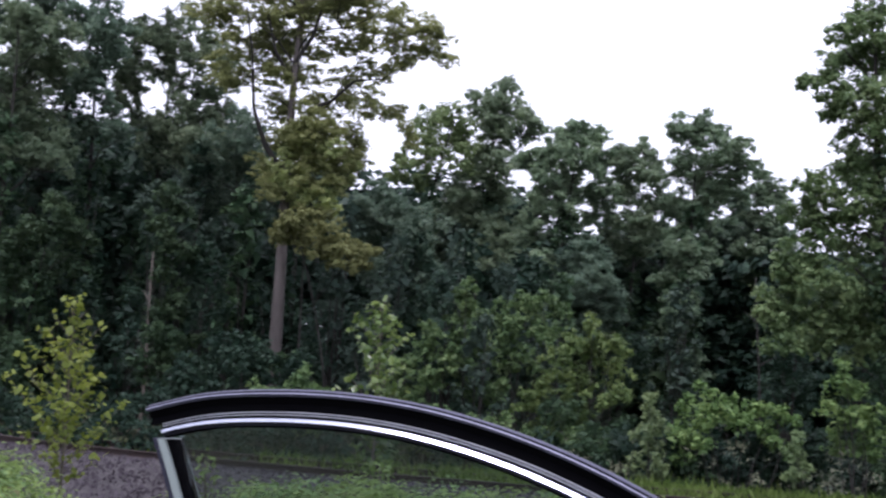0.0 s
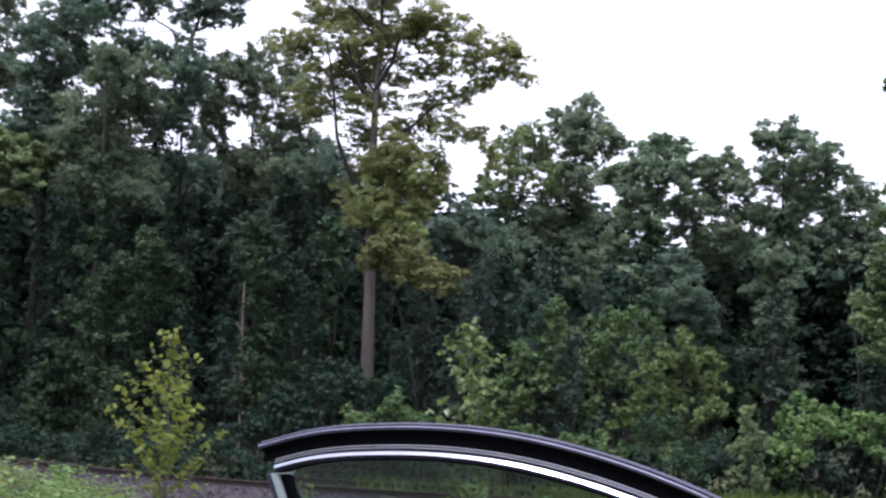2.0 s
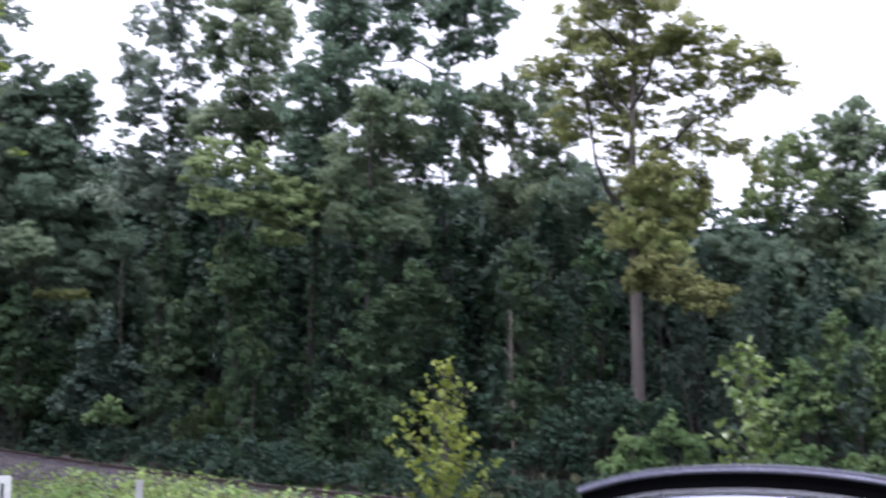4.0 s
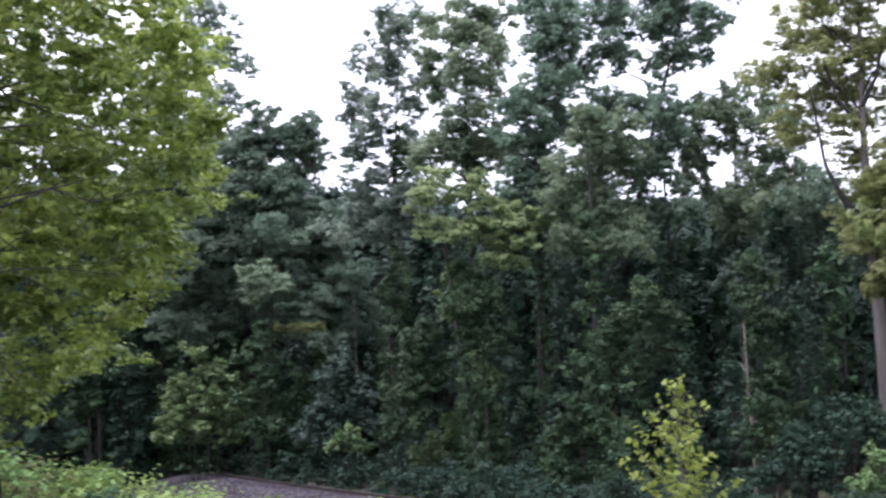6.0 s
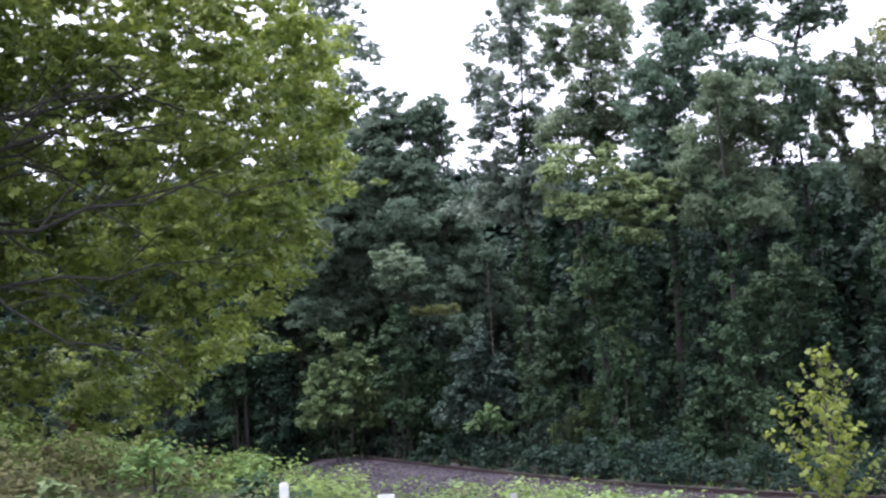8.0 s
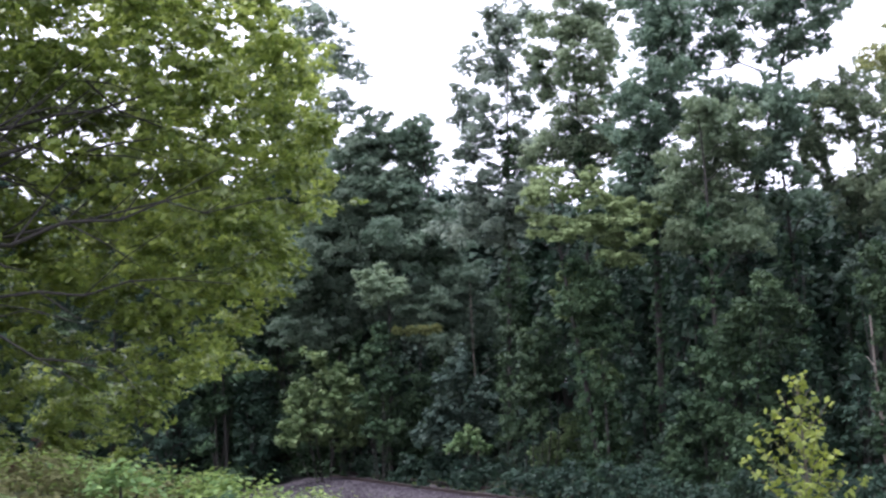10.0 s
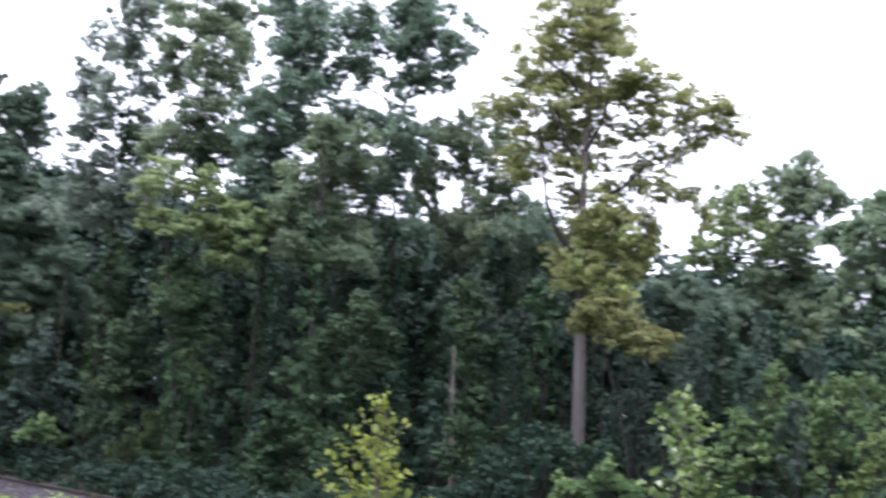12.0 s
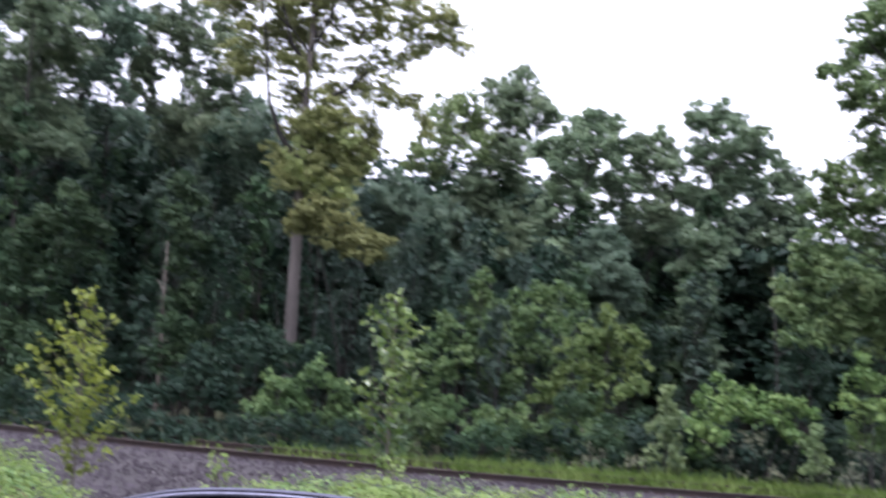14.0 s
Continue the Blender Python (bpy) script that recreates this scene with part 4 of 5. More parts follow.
vine_mound("green vines over a dark thicket", 39, LEAF_MID, [(21.2, 2.0, 0.9), (20.5, 0.9, 0.85), (21.6, -0.1, 0.9), (20.4, -0.7, 0.85), (22.2, -1.6, 0.9), (21.0, -2.1, 0.96), (22.9, -2.8, 0.85), (21.9, -3.1, 0.8)], seed=420)
crown_tree("young tree hung with green vines", 40, LEAF_MID, [(18.2, 5.0, 0.9), (19.3, 3.9, 0.9), (17.1, 4.0, 0.9), (18.2, 2.4, 0.96), (19.5, 1.8, 0.9), (20.3, 2.9, 0.8)], density=400, seed=421, grow=1.2, girth=0.045)
vine_mound("vine-draped young tree beside a thin dead trunk", 37, LEAF_BLUE, [(13.4, 6.4, 0.74), (14.2, 5.6, 0.69), (12.6, 5.6, 0.74), (13.4, 4.8, 0.8), (11.0, 5.0, 0.64), (10.6, 4.2, 0.59), (12.4, 3.7, 0.8), (11.3, 2.9, 0.74), (12.4, 1.9, 0.85), (13.2, -0.7, 0.9), (11.8, -0.2, 0.9), (13.9, -1.8, 0.9), (12.4, -2.0, 0.9)], seed=422)
# dark leaves put behind the bush for the shade of its hollow
vine_mound("thicket beside the railway, dark leaves for a shaded hollow", 30.8, LEAF_SHADED, [(-10.5, -3.0, 0.9), (-12.2, -3.1, 0.9), (-14.7, -3.2, 0.9), (-16.6, -3.0, 0.9), (-8.7, -3.7, 0.96), (-10.0, -3.8, 0.96), (-11.2, -3.7, 0.96), (-12.7, -4.0, 0.96), (-14.2, -4.0, 0.96), (-15.6, -4.0, 0.96), (-17.1, -3.7, 1.06), (-9.5, -4.9, 0.8), (-11.1, -4.9, 0.8), (-13.8, -4.8, 0.8), (-12.0, -4.9, 0.8), (-15.4, -4.6, 0.8)], seed=423)
vine_mound("shrubs behind the vine heaps, shade in their dark green", 37, LEAF_SHADED, [(-2.9, -0.8, 1.33), (-4.9, 1.0, 0.96), (0.8, 2.2, 1.06), (2.0, 1.0, 1.06), (-0.1, 0.6, 0.96), (-2.2, 0.8, 0.8), (3.0, -0.1, 1.06), (-9.0, 0.7, 0.96), (-8.6, -0.9, 0.96)], seed=424)
vine_mound("green vines round the foot of a dead trunk", 34.4, LEAF_MID, [(7.9, -0.8, 0.53), (7.4, -1.2, 0.64), (8.3, -1.4, 0.64), (13.6, 0.1, 0.64), (13.2, -0.5, 0.69), (13.8, -1.2, 0.74), (12.6, -1.3, 0.69), (13.3, -2.1, 0.74), (12.5, -0.2, 0.53)], seed=425)
vine_mound("low green vines spilling to the grass verge", 31, LEAF_COVER, [(-3.0, -3.2, 0.8), (-4.6, -3.6, 0.8), (-6.2, -3.7, 0.8), (-7.7, -3.9, 0.74), (-1.7, -3.3, 0.74), (-3.3, -4.2, 0.59), (-5.2, -4.6, 0.59), (-9.0, -4.1, 0.64)], seed=426)
vine_mound("low dark brambles behind the grass verge", 31.6, LEAF_MID, [(-6.6, -3.0, 0.96), (-8.2, -3.2, 0.96), (-5.1, -2.6, 0.9), (-9.5, -3.6, 0.8), (-7.5, -4.4, 0.69), (-10.8, -4.2, 0.74), (-9.8, -4.6, 0.64), (-3.9, -4.5, 0.64)], seed=427)

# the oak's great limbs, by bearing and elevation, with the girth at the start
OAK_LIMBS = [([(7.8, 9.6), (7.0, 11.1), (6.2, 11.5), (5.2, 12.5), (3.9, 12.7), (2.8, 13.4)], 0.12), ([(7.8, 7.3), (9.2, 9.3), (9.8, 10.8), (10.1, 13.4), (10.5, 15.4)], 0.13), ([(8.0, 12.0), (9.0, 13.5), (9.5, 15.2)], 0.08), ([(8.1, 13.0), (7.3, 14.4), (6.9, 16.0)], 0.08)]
# dark bark again: limbs shaded against the bright sky, by colour
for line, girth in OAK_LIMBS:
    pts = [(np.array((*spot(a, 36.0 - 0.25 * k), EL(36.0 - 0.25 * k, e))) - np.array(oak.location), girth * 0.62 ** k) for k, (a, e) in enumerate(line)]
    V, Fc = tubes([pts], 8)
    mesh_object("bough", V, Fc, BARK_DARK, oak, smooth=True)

# the near tree with long level boughs
MAPLE_EDGE = ([-6.0, -1.5, 0.3, 2.0, 4.2, 5.8, 7.8, 10.0, 11.5, 14.5, 18.0, 21.0, 24.0, 40.0], [48.5, 46.2, 45.2, 43.8, 42.0, 40.2, 39.1, 38.3, 37.6, 37.8, 38.6, 40.3, 44.5, 58.0])
# the long boughs: elevation at the trunk, bearing and elevation of the tip, girth
MAPLE_BOUGHS = [(13.2, 48.8, 14.8, 0.050), (10.6, 45.6, 13.7, 0.060), (12.6, 44.4, 16.1, 0.046), (17.4, 42.8, 13.1, 0.042), (9.0, 46.4, 15.1, 0.036), (13.2, 48.3, 9.9, 0.042), (6.9, 43.3, 11.2, 0.056), (8.4, 40.8, 10.7, 0.040), (10.4, 48.7, 11.1, 0.036), (13.9, 50.0, 13.8, 0.034), (6.8, 42.5, 7.1, 0.040), (8.5, 46.0, 2.1, 0.036)]


def build_maple():
    """Lobes in level tiers inside the tree's outline, finer on the side towards the wood, and long slanting boughs beneath them."""
    rng = np.random.default_rng(51)
    tiers, el = [], -4.6
    # tiers above 24 degrees are out of view, added to shade the crown
    while el < 31:
        edge = float(np.interp(el, *MAPLE_EDGE))
        az = edge + rng.uniform(0.6, 1.6)
        while az < 120 - edge:
            fine = az < 57 and el < 24
            tiers.append((az, el + rng.normal(scale=0.45), rng.uniform(0.75, 1.3) if fine else 2.6))
            az += rng.uniform(1.1, 1.9) if fine else 4.5
        el += 1.2 if el < 6 else 0.62 if el < 24 else 3.4
    # lean carries the upper tiers forward so that they shade the lower ones
    tree = crown_tree("leafy green tree with long dark boughs", 17.5, LEAF_NEAR, tiers, seed=51, density=265, leaf=0.1, girth=0.3, limb=1.6, sub=6, flat=0.6, under=0.9, foot=60, stem=((60, -3.5), (60, 5), (59.5, 14), (60, 22)), name="maple_tree", depth=3.4, heart=0.0, grow=1.55, bridge=1, sleeve=0, lean=0.17)
    base = np.array(tree.location)
    for e0, end, e1, girth in MAPLE_BOUGHS:
        near, arch = rng.uniform(13.1, 14.2), rng.uniform(-0.5, 0.9)
        pts = []
        for f in np.linspace(0, 1, 9):
            d = 17.5 + (near - 17.5) * min(1, 2.2 * f)
            az = 60 + (end - 60) * f
            p = np.array((*spot(az, d), EL(d, e0 + (e1 - e0) * f + arch * math.sin(math.pi * f)))) - base + rng.normal(scale=0.075, size=3) * min(1, 3 * f)
            pts.append((p, 0.78 * girth * (1 - 0.84 * f)))
        lines = [pts]
        for j in (3, 4, 5, 6, 7):
            q, r = pts[j]
            way = pts[j + 1][0] - pts[j][0]
            tip = q + way * rng.uniform(1.3, 2.4) + np.array((0, 0, rng.choice((-1, 1)) * rng.uniform(0.25, 0.7)))
            lines.append([(q, r * 0.6), ((q + tip) / 2 + rng.normal(scale=0.06, size=3), r * 0.4), (tip, r * 0.12)])
        V, Fc = tubes(lines, 7)
        mesh_object("bough", V, Fc, BARK_DARK, tree, smooth=True)


build_maple()

# dense lower storey: vine-draped young trees, several rows deep
WALL = [(-26, 5.2), (-14, 5.0), (-5, 5.1), (-3.5, 7.0), (2, 7.4), (3.8, 6.8), (6, 8.2), (8, 8.6), (13, 9.6), (17.3, 8.6), (19, 10.2), (26, 10.2), (33, 9.4), (36, 11), (70, 12)]
rng0 = np.random.default_rng(77)
row = 0
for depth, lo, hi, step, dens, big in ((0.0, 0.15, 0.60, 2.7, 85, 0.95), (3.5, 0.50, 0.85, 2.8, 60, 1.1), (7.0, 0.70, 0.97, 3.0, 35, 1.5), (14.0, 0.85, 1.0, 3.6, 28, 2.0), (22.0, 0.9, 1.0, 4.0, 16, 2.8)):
    az = 66.0
    while az > -23:
        az -= step * rng0.uniform(0.75, 1.15) * (1.5 if az > 46 else 1)
        # the distance at which this bearing meets the wood's edge
        r = 22.0
        while track_off(*spot(az, r)) < 8.0 and r < 66:
            r += 0.5
        r = r + depth + rng0.uniform(-1, 1.2)
        if az < -3:
            r += 11 * min(1, (-3 - az) / 4)
        e = float(np.interp(az, [a for a, _ in WALL], [w for _, w in WALL])) * rng0.uniform(lo, hi)
        if depth < 1 and 5.5 < az < 10.5:
            e = min(e, 0.4)
        row += 1
        if depth < 8 and (-9.6 < az < -7.6 or -13.3 < az < -11.4):
            continue
        if depth < 1 and az < -6:
            continue
        mat = (LEAF_SHADED, LEAF_SHADED, LEAF_MID, LEAF_BLUE)[int(rng0.integers(4))]
        # deep rows and these bearings take the leaf colour with shade in it
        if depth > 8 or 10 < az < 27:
            mat = LEAF_SHADED
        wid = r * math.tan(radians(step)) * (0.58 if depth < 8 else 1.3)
        build_shrub("vine_thicket", "vine-draped understorey thicket, shade painted in its deep green", az, r, EL(r, e), wid, mat, clumps=24 if depth < 8 else 20, density=dens * (0.6 if az > 46 else 1), leaf=0.0036 * r * big, seed=200 + row, category="thicket", drape=True, size=0.46)

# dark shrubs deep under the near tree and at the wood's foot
# their dark leaf colours hold the shade of the wood
SHADED_FOOT = [(16.5, 36, -1.0, 1.2, 12), (19.5, 38, -0.5, 1.4, 12), (22.5, 40, 0.6, 1.5, 14), (26, 44, 0.8, 1.6, 14), (29, 48, 0.5, 1.6, 14), (34.6, 58, 1.0, 1.6, 14), (42.5, 68, 2.0, 2.4, 16), (43.6, 66, 8.5, 2.3, 22), (46.5, 60, 8.5, 2.3, 22), (50.5, 56, 8.0, 2.3, 22)]
for k, (az, r, el, wid, n) in enumerate(SHADED_FOOT):
    build_shrub("shrub", "vine-covered shrub beside the railway, shade in its dark green", az, r, EL(r, el), wid, (LEAF_SHADED, LEAF_MID)[k % 2], clumps=n, density=330, leaf=0.0028 * r, seed=480 + k, drape=True)


# low vines and brambles creeping out to the track
rng1 = np.random.default_rng(78)
az = 45.0
k = 0
while az > -22:
    az -= rng1.uniform(1.3, 2.0) * (0.7 if az > 24 else 1)
    r = 20.0
    reach = rng1.uniform(0.9, 1.6) if az > 12 else rng1.uniform(1.7, 2.5) if az > 9 else rng1.uniform(3.0, 4.4) if az > 2.5 else rng1.uniform(4.6, 6.8)
    while track_off(*spot(az, r)) < reach and r < 75:
        r += 0.25
    x, y = spot(az, r)
    k += 1
    # mostly the shaded green: gloom at the wood's foot, done in leaf colour
    build_shrub("bramble", "low trailing bramble at the edge of the track", az, r, max(gz(x, y), -1.25) + (rng1.uniform(0.5, 1.2) if az > 9 else rng1.uniform(0.5, 1.1)), 1.0 + 0.012 * r, (LEAF_SHADED, LEAF_SHADED if az > 8 else LEAF_MID, LEAF_VINE if -3 < az < 2.5 else LEAF_SHADED)[k % 3], clumps=10, density=330, leaf=0.0028 * r, seed=500 + k, category="bramble", drape=True)


# ---- saplings ----
def build_sapling(label, bearing, distance, top, spread, leaf_mat, leaf, seed, twigs=26, per=16, taper=1.35):
    rng = np.random.default_rng(seed)
    bx, by = spot(bearing, distance)
    bz = gz(bx, by)
    H = top - bz
    sap = thing("sapling", label, "sapling", (bx, by, bz), "saplings")
    stem = [((0.03 * math.sin(4 * f), 0.02 * math.cos(3 * f), -0.05 + f * H), 0.028 * (1 - 0.85 * f) + 0.003) for f in (0, 0.2, 0.4, 0.6, 0.8, 0.97)]
    V, Fc = tubes([stem], 7)
    mesh_object("stem", V, Fc, BARK, sap, smooth=True)
    lines, P, N, S = [], [], [], []
    for k in range(twigs):
        f = 0.24 + 0.73 * (k + 0.5) / twigs
        a = k * 2.4 + rng.uniform(-0.4, 0.4)
        length = spread * min(1.0, taper * (1.0 - f), 4.5 * (f - 0.14)) * rng.uniform(0.6, 1.1) + 0.05
        z0 = f * H
        p0 = np.array((0.0, 0.0, z0))
        p1 = p0 + length * np.array((math.cos(a), math.sin(a), 0.75 + 0.5 * f))
        pm = (p0 + p1) / 2 + np.array((0, 0, -0.08 * length))
        lines.append([(p0, 0.009), (pm, 0.006), (p1, 0.003)])
        for j in range(max(4, int(per * length / spread))):
            t = rng.uniform(0.2, 1.05)
            q = (p0 * (1 - t) + p1 * t) + rng.normal(scale=0.035, size=3)
            P.append(q)
            N.append(np.array((0.3 * math.cos(a), 0.3 * math.sin(a), 0.7)) + rng.normal(scale=0.5, size=3))
            S.append(leaf * rng.uniform(0.55, 1.2))
    for j in range(40):
        t = rng.uniform(0.25, 1.0)
        P.append(np.array((0, 0, t * H)) + rng.normal(scale=0.06, size=3))
        N.append(rng.normal(size=3) + (0, 0, 0.6))
        S.append(leaf * rng.uniform(0.5, 1.1))
    for line in lines:
        V, Fc = tubes([line], 5)
        mesh_object("twig", V, Fc, BARK, sap, smooth=True)
    V, Fc = blades(np.array(P), np.array(N), np.array(S), rng, wide=0.85, droop=0.4)
    mesh_object("leaves", V, Fc, leaf_mat, sap)


build_sapling("young yellow-green sapling with large leaves in the weeds", 17.0, 19.0, EL(19, 1.6), 1.12, LEAF_LIME, 0.13, 61, 48, 32)
build_sapling("young green sapling with broad leaves in the weeds", 3.1, 20.5, EL(20.5, 2.6), 0.60, LEAF_SAP, 0.15, 62, 40, 20, taper=3.4)


# ---- weeds and grass in front of the track ----
def scatter_weeds():
    rng = np.random.default_rng(90)
    n = 6500
    az = rng.uniform(-23, 60, n)
    r = np.sqrt(rng.uniform(4.0 ** 2, 29.0 ** 2, n))
    x, y = -np.sin(np.radians(az)) * r, np.cos(np.radians(az)) * r
    q = track_off(x, y)
    ok = (q < -4.5) & (q > -26)
    x, y, r = x[ok], y[ok], r[ok]
    z = ground_z(x, y)
    tall = 0.15 + 0.32 * (0.5 + 0.5 * np.sin(0.8 * x + 1.3) * np.cos(0.6 * y)) * rng.uniform(0.5, 1.2, len(x))
    green, straw = [], []
    q = track_off(x, y)
    thin = rng.uniform(0, 1, len(x)) < 0.06 + 0.94 * soft_step(7.5, 11.0, -q)
    # bare patches by the yellow-green sapling, with one trail of vines across them
    b = np.degrees(np.arctan2(-x, y))
    bare = (b > 11.5) & (b < 18.6) & (np.hypot(x, y) > 7.5) & (np.abs(b - 16.6 - 0.5 * np.sin(x)) > 0.55)
    thin &= ~bare | (rng.uniform(0, 1, len(x)) < 0.16)
    x, y, z, tall, q = x[thin], y[thin], z[thin], tall[thin], q[thin]
    for k in range(len(x)):
        rr = float(rng.uniform(0.2, 0.42))
        dry = math.hypot((x[k] + 8.2) / 1.5, (y[k] - 6.2) / 1.6) < rng.uniform(0.5, 1.4) or (rng.uniform() < 0.05)
        (straw if dry else green).append((x[k], y[k], z[k] + tall[k] - rr * 0.5, rr))
    lush = [c for k, c in enumerate(green) if k % 3 == 0]
    green = [c for k, c in enumerate(green) if k % 3]
    for name, cl, mat, lab in (("broadleaf_weeds", lush, LEAF_BUSH, "deeper green broadleaf weeds among the vines"), ("weeds", green, LEAF_WEED, "mat of bright green vines and weeds on the bank"), ("dry_weeds", straw, STRAW, "tan dry grass and weeds among the vines")):
        if not cl:
            continue
        P, N, S = clump_leaves(cl, 250, 0.056, rng, up=0.9, flat=0.8, sprays=7, spray=0.5, ragged=0.1, heart=0.0, stray=0.25)
        V, Fc = blades(P, N, S, rng, wide=0.95, simple=True)
        ob = mesh_object(name, V, Fc, mat)
        tagged(ob, lab, "weeds", kind="stuff")


scatter_weeds()


def scatter_grass():
    """Long blades on the verge beyond the track and in the bank's weeds."""
    rng = np.random.default_rng(91)
    n = 30000
    x = rng.uniform(-34, 16, n)
    o = np.where(rng.uniform(0, 1, n) < 0.5, rng.uniform(0.5, 2.6, n), rng.uniform(2.6, 7.5, n))
    slope = 0.4 * ((x + 8.0) / np.sqrt((x + 8.0) ** 2 + 64.0) - 1)
    k = np.sqrt(1 + slope * slope)
    px, py = x - slope / k * o, track_y(x) + o / k
    tuft = 0.5 + 0.5 * np.sin(1.3 * px + 0.7) * np.sin(0.47 * px + 1.9 * o)
    keep = ((px > 0) & (rng.uniform(0, 1, n) < 1.3 * tuft)) | ((px > -4) & (o < 2.4) & (rng.uniform(0, 1, n) < 0.22 + 0.3 * (px > 1))) | (rng.uniform(0, 1, n) < 0.06)
    px, py, o = px[keep], py[keep], o[keep]
    n = len(px)
    pz = np.maximum(ground_z(px, py), np.interp(o, [2.6, 4.6], [-1.17, -1.9]))
    h = np.where(o < 2.6, rng.uniform(0.14, 0.34, n), rng.uniform(0.2, 0.55, n)) * np.where(px < -4, 0.6, 0.9)
    a = rng.uniform(0, 6.28, n)
    w = 0.03
    dx, dy = np.cos(a) * w, np.sin(a) * w
    lx, ly = rng.normal(scale=0.12, size=n), rng.normal(scale=0.12, size=n)
    V = np.stack([np.stack([px - dx, py - dy, pz], 1), np.stack([px + dx, py + dy, pz], 1), np.stack([px + lx, py + ly, pz + h], 1)], 1).reshape(-1, 3)
    Fc = np.arange(3 * n).reshape(-1, 3)
    ob = mesh_object("verge_grass", V, Fc, GRASS)
    tagged(ob, "long green grass along the far side of the track", "grass", kind="stuff")


scatter_grass()


# ---- single plants among the weeds ----
def build_dock():
    rng = np.random.default_rng(95)
    plant = thing("dock_plant", "brown dock stalk with dark seed heads", "dock", group="dock stalks")
    V, Fc = tubes([[((0, 0, -0.1), 0.012), ((0.02, 0, 0.5), 0.010), ((0.0, 0.02, 1.0), 0.006)]], 6)
    mesh_object("stalk", V, Fc, BARK_DARK, plant, smooth=True)
    cl = [(0.03 * math.cos(k * 2.4), 0.03 * math.sin(k * 2.4), 0.80 + 0.055 * k, 0.05) for k in range(4)]
    P, N, S = clump_leaves(cl, 4200, 0.04, rng, up=0.2, heart=0.0, sprays=6, spray=0.5)
    V, Fc = blades(P, N, S, rng, wide=0.9, simple=True)
    mesh_object("seed_head", V, Fc, DOCK, plant)
    return plant


def place_docks():
    rng = np.random.default_rng(96)
    first = build_dock()
    for k in range(9):
        az, r = rng.uniform(42.5, 54), rng.uniform(11.2, 12.4)
        x, y = spot(az, r)
        m = Matrix.Translation((x, y, gz(x, y) - 0.05)) @ Matrix.Rotation(rng.uniform(0, 6), 4, "Z") @ Matrix.Rotation(rng.uniform(-0.15, 0.15), 4, "X")
        m = m @ Matrix.Diagonal((0.85, 0.85, rng.uniform(0.45, 0.62), 1))
        if k == 0:
            first.matrix_basis = m
        else:
            copy_thing(first, m)


place_docks()
for k, (az, r, h, w, mat) in enumerate([(42.7, 10.2, 0.52, 0.34, LEAF_MID), (47.5, 10.5, 0.55, 0.25, LEAF_BUSH), (51.5, 9.5, 0.5, 0.3, LEAF_SAGE), (21.5, 14.0, 0.65, 0.3, LEAF_BUSH), (19.8, 16.0, 0.75, 0.35, LEAF_WEED), (9.5, 15.0, 0.5, 0.35, LEAF_WEED), (5.2, 14.5, 0.55, 0.35, LEAF_WEED), (-1.0, 15.0, 0.5, 0.35, LEAF_WEED), (-6.5, 15.5, 0.55, 0.4, LEAF_WEED)]):
    x, y = spot(az, r)
    build_shrub("weed_bush", "low leafy weed bush among the vines", az, r, gz(x, y) + h, w, mat, clumps=9, density=420, leaf=0.07, seed=700 + k, category="weed bush")
build_sapling("slender bright green seedling in the weeds", 10.6, 15.0, EL(15, -5.2), 0.28, LEAF_WEED, 0.09, 63, 12, 9)
build_sapling("slender bright green seedling in the weeds", 2.6, 15.5, EL(15.5, -5.0), 0.25, LEAF_WEED, 0.09, 64, 12, 8)


# ---- bare wood in the thicket ----
def build_snag(label, bearing, distance, top, girth, lean, bark):
    x, y = spot(bearing, distance)
    z = gz(x, y)
    H = top - z
    snag = thing("dead_tree", label, "dead tree", (x, y, z))
    b = radians(bearing)
    line = [((lean * H * f * math.cos(b) + 0.04 * math.sin(5 * f), lean * H * f * math.sin(b), -0.1 + H * f), girth * (1 - 0.6 * f)) for f in (0, 0.25, 0.5, 0.75, 1.0)]
    V, Fc = tubes([line], 8)
    mesh_object("trunk", V, Fc, bark, snag, smooth=True)
    for k in range(3):
        p = np.array(line[2 + k % 2][0])
        e = p + np.array((math.cos(2.2 * k), math.sin(2.2 * k), 0.6)) * H * 0.10
        V, Fc = tubes([[(p, girth * 0.4), ((p + e) / 2, girth * 0.3), (e, girth * 0.1)]], 5)
        mesh_object("broken_branch", V, Fc, bark, snag, smooth=True)


build_snag("thin pale dead trunk standing in the thicket", 13.75, 35.6, EL(35.6, 4.0), 0.06, 0.0, BARK)
build_snag("slim pale dead stem with a crooked top", 31.8, 60.6, EL(60.6, 6.8), 0.04, 0.004, BARK)
build_snag("slim pale leaning stem at the wood's edge", 33.4, 52.0, EL(52, -0.6), 0.075, 0.14, BARK_PALE)
build_snag("slim grey-brown trunk at the wood's end", -14.6, 47.0, EL(47, 4.6), 0.05, -0.06, BARK_DARK)


# ---- marker posts ----
def box(bm, cx, cy, cz, w, d, h, soft):
    made = bmesh.ops.create_cube(bm, size=1.0, matrix=Matrix.Translation((cx, cy, cz)) @ Matrix.Diagonal((w, d, h, 1)))
    edges = list({e for v in made["verts"] for e in v.link_edges})
    bmesh.ops.bevel(bm, geom=edges, offset=soft, segments=2, affect="EDGES")


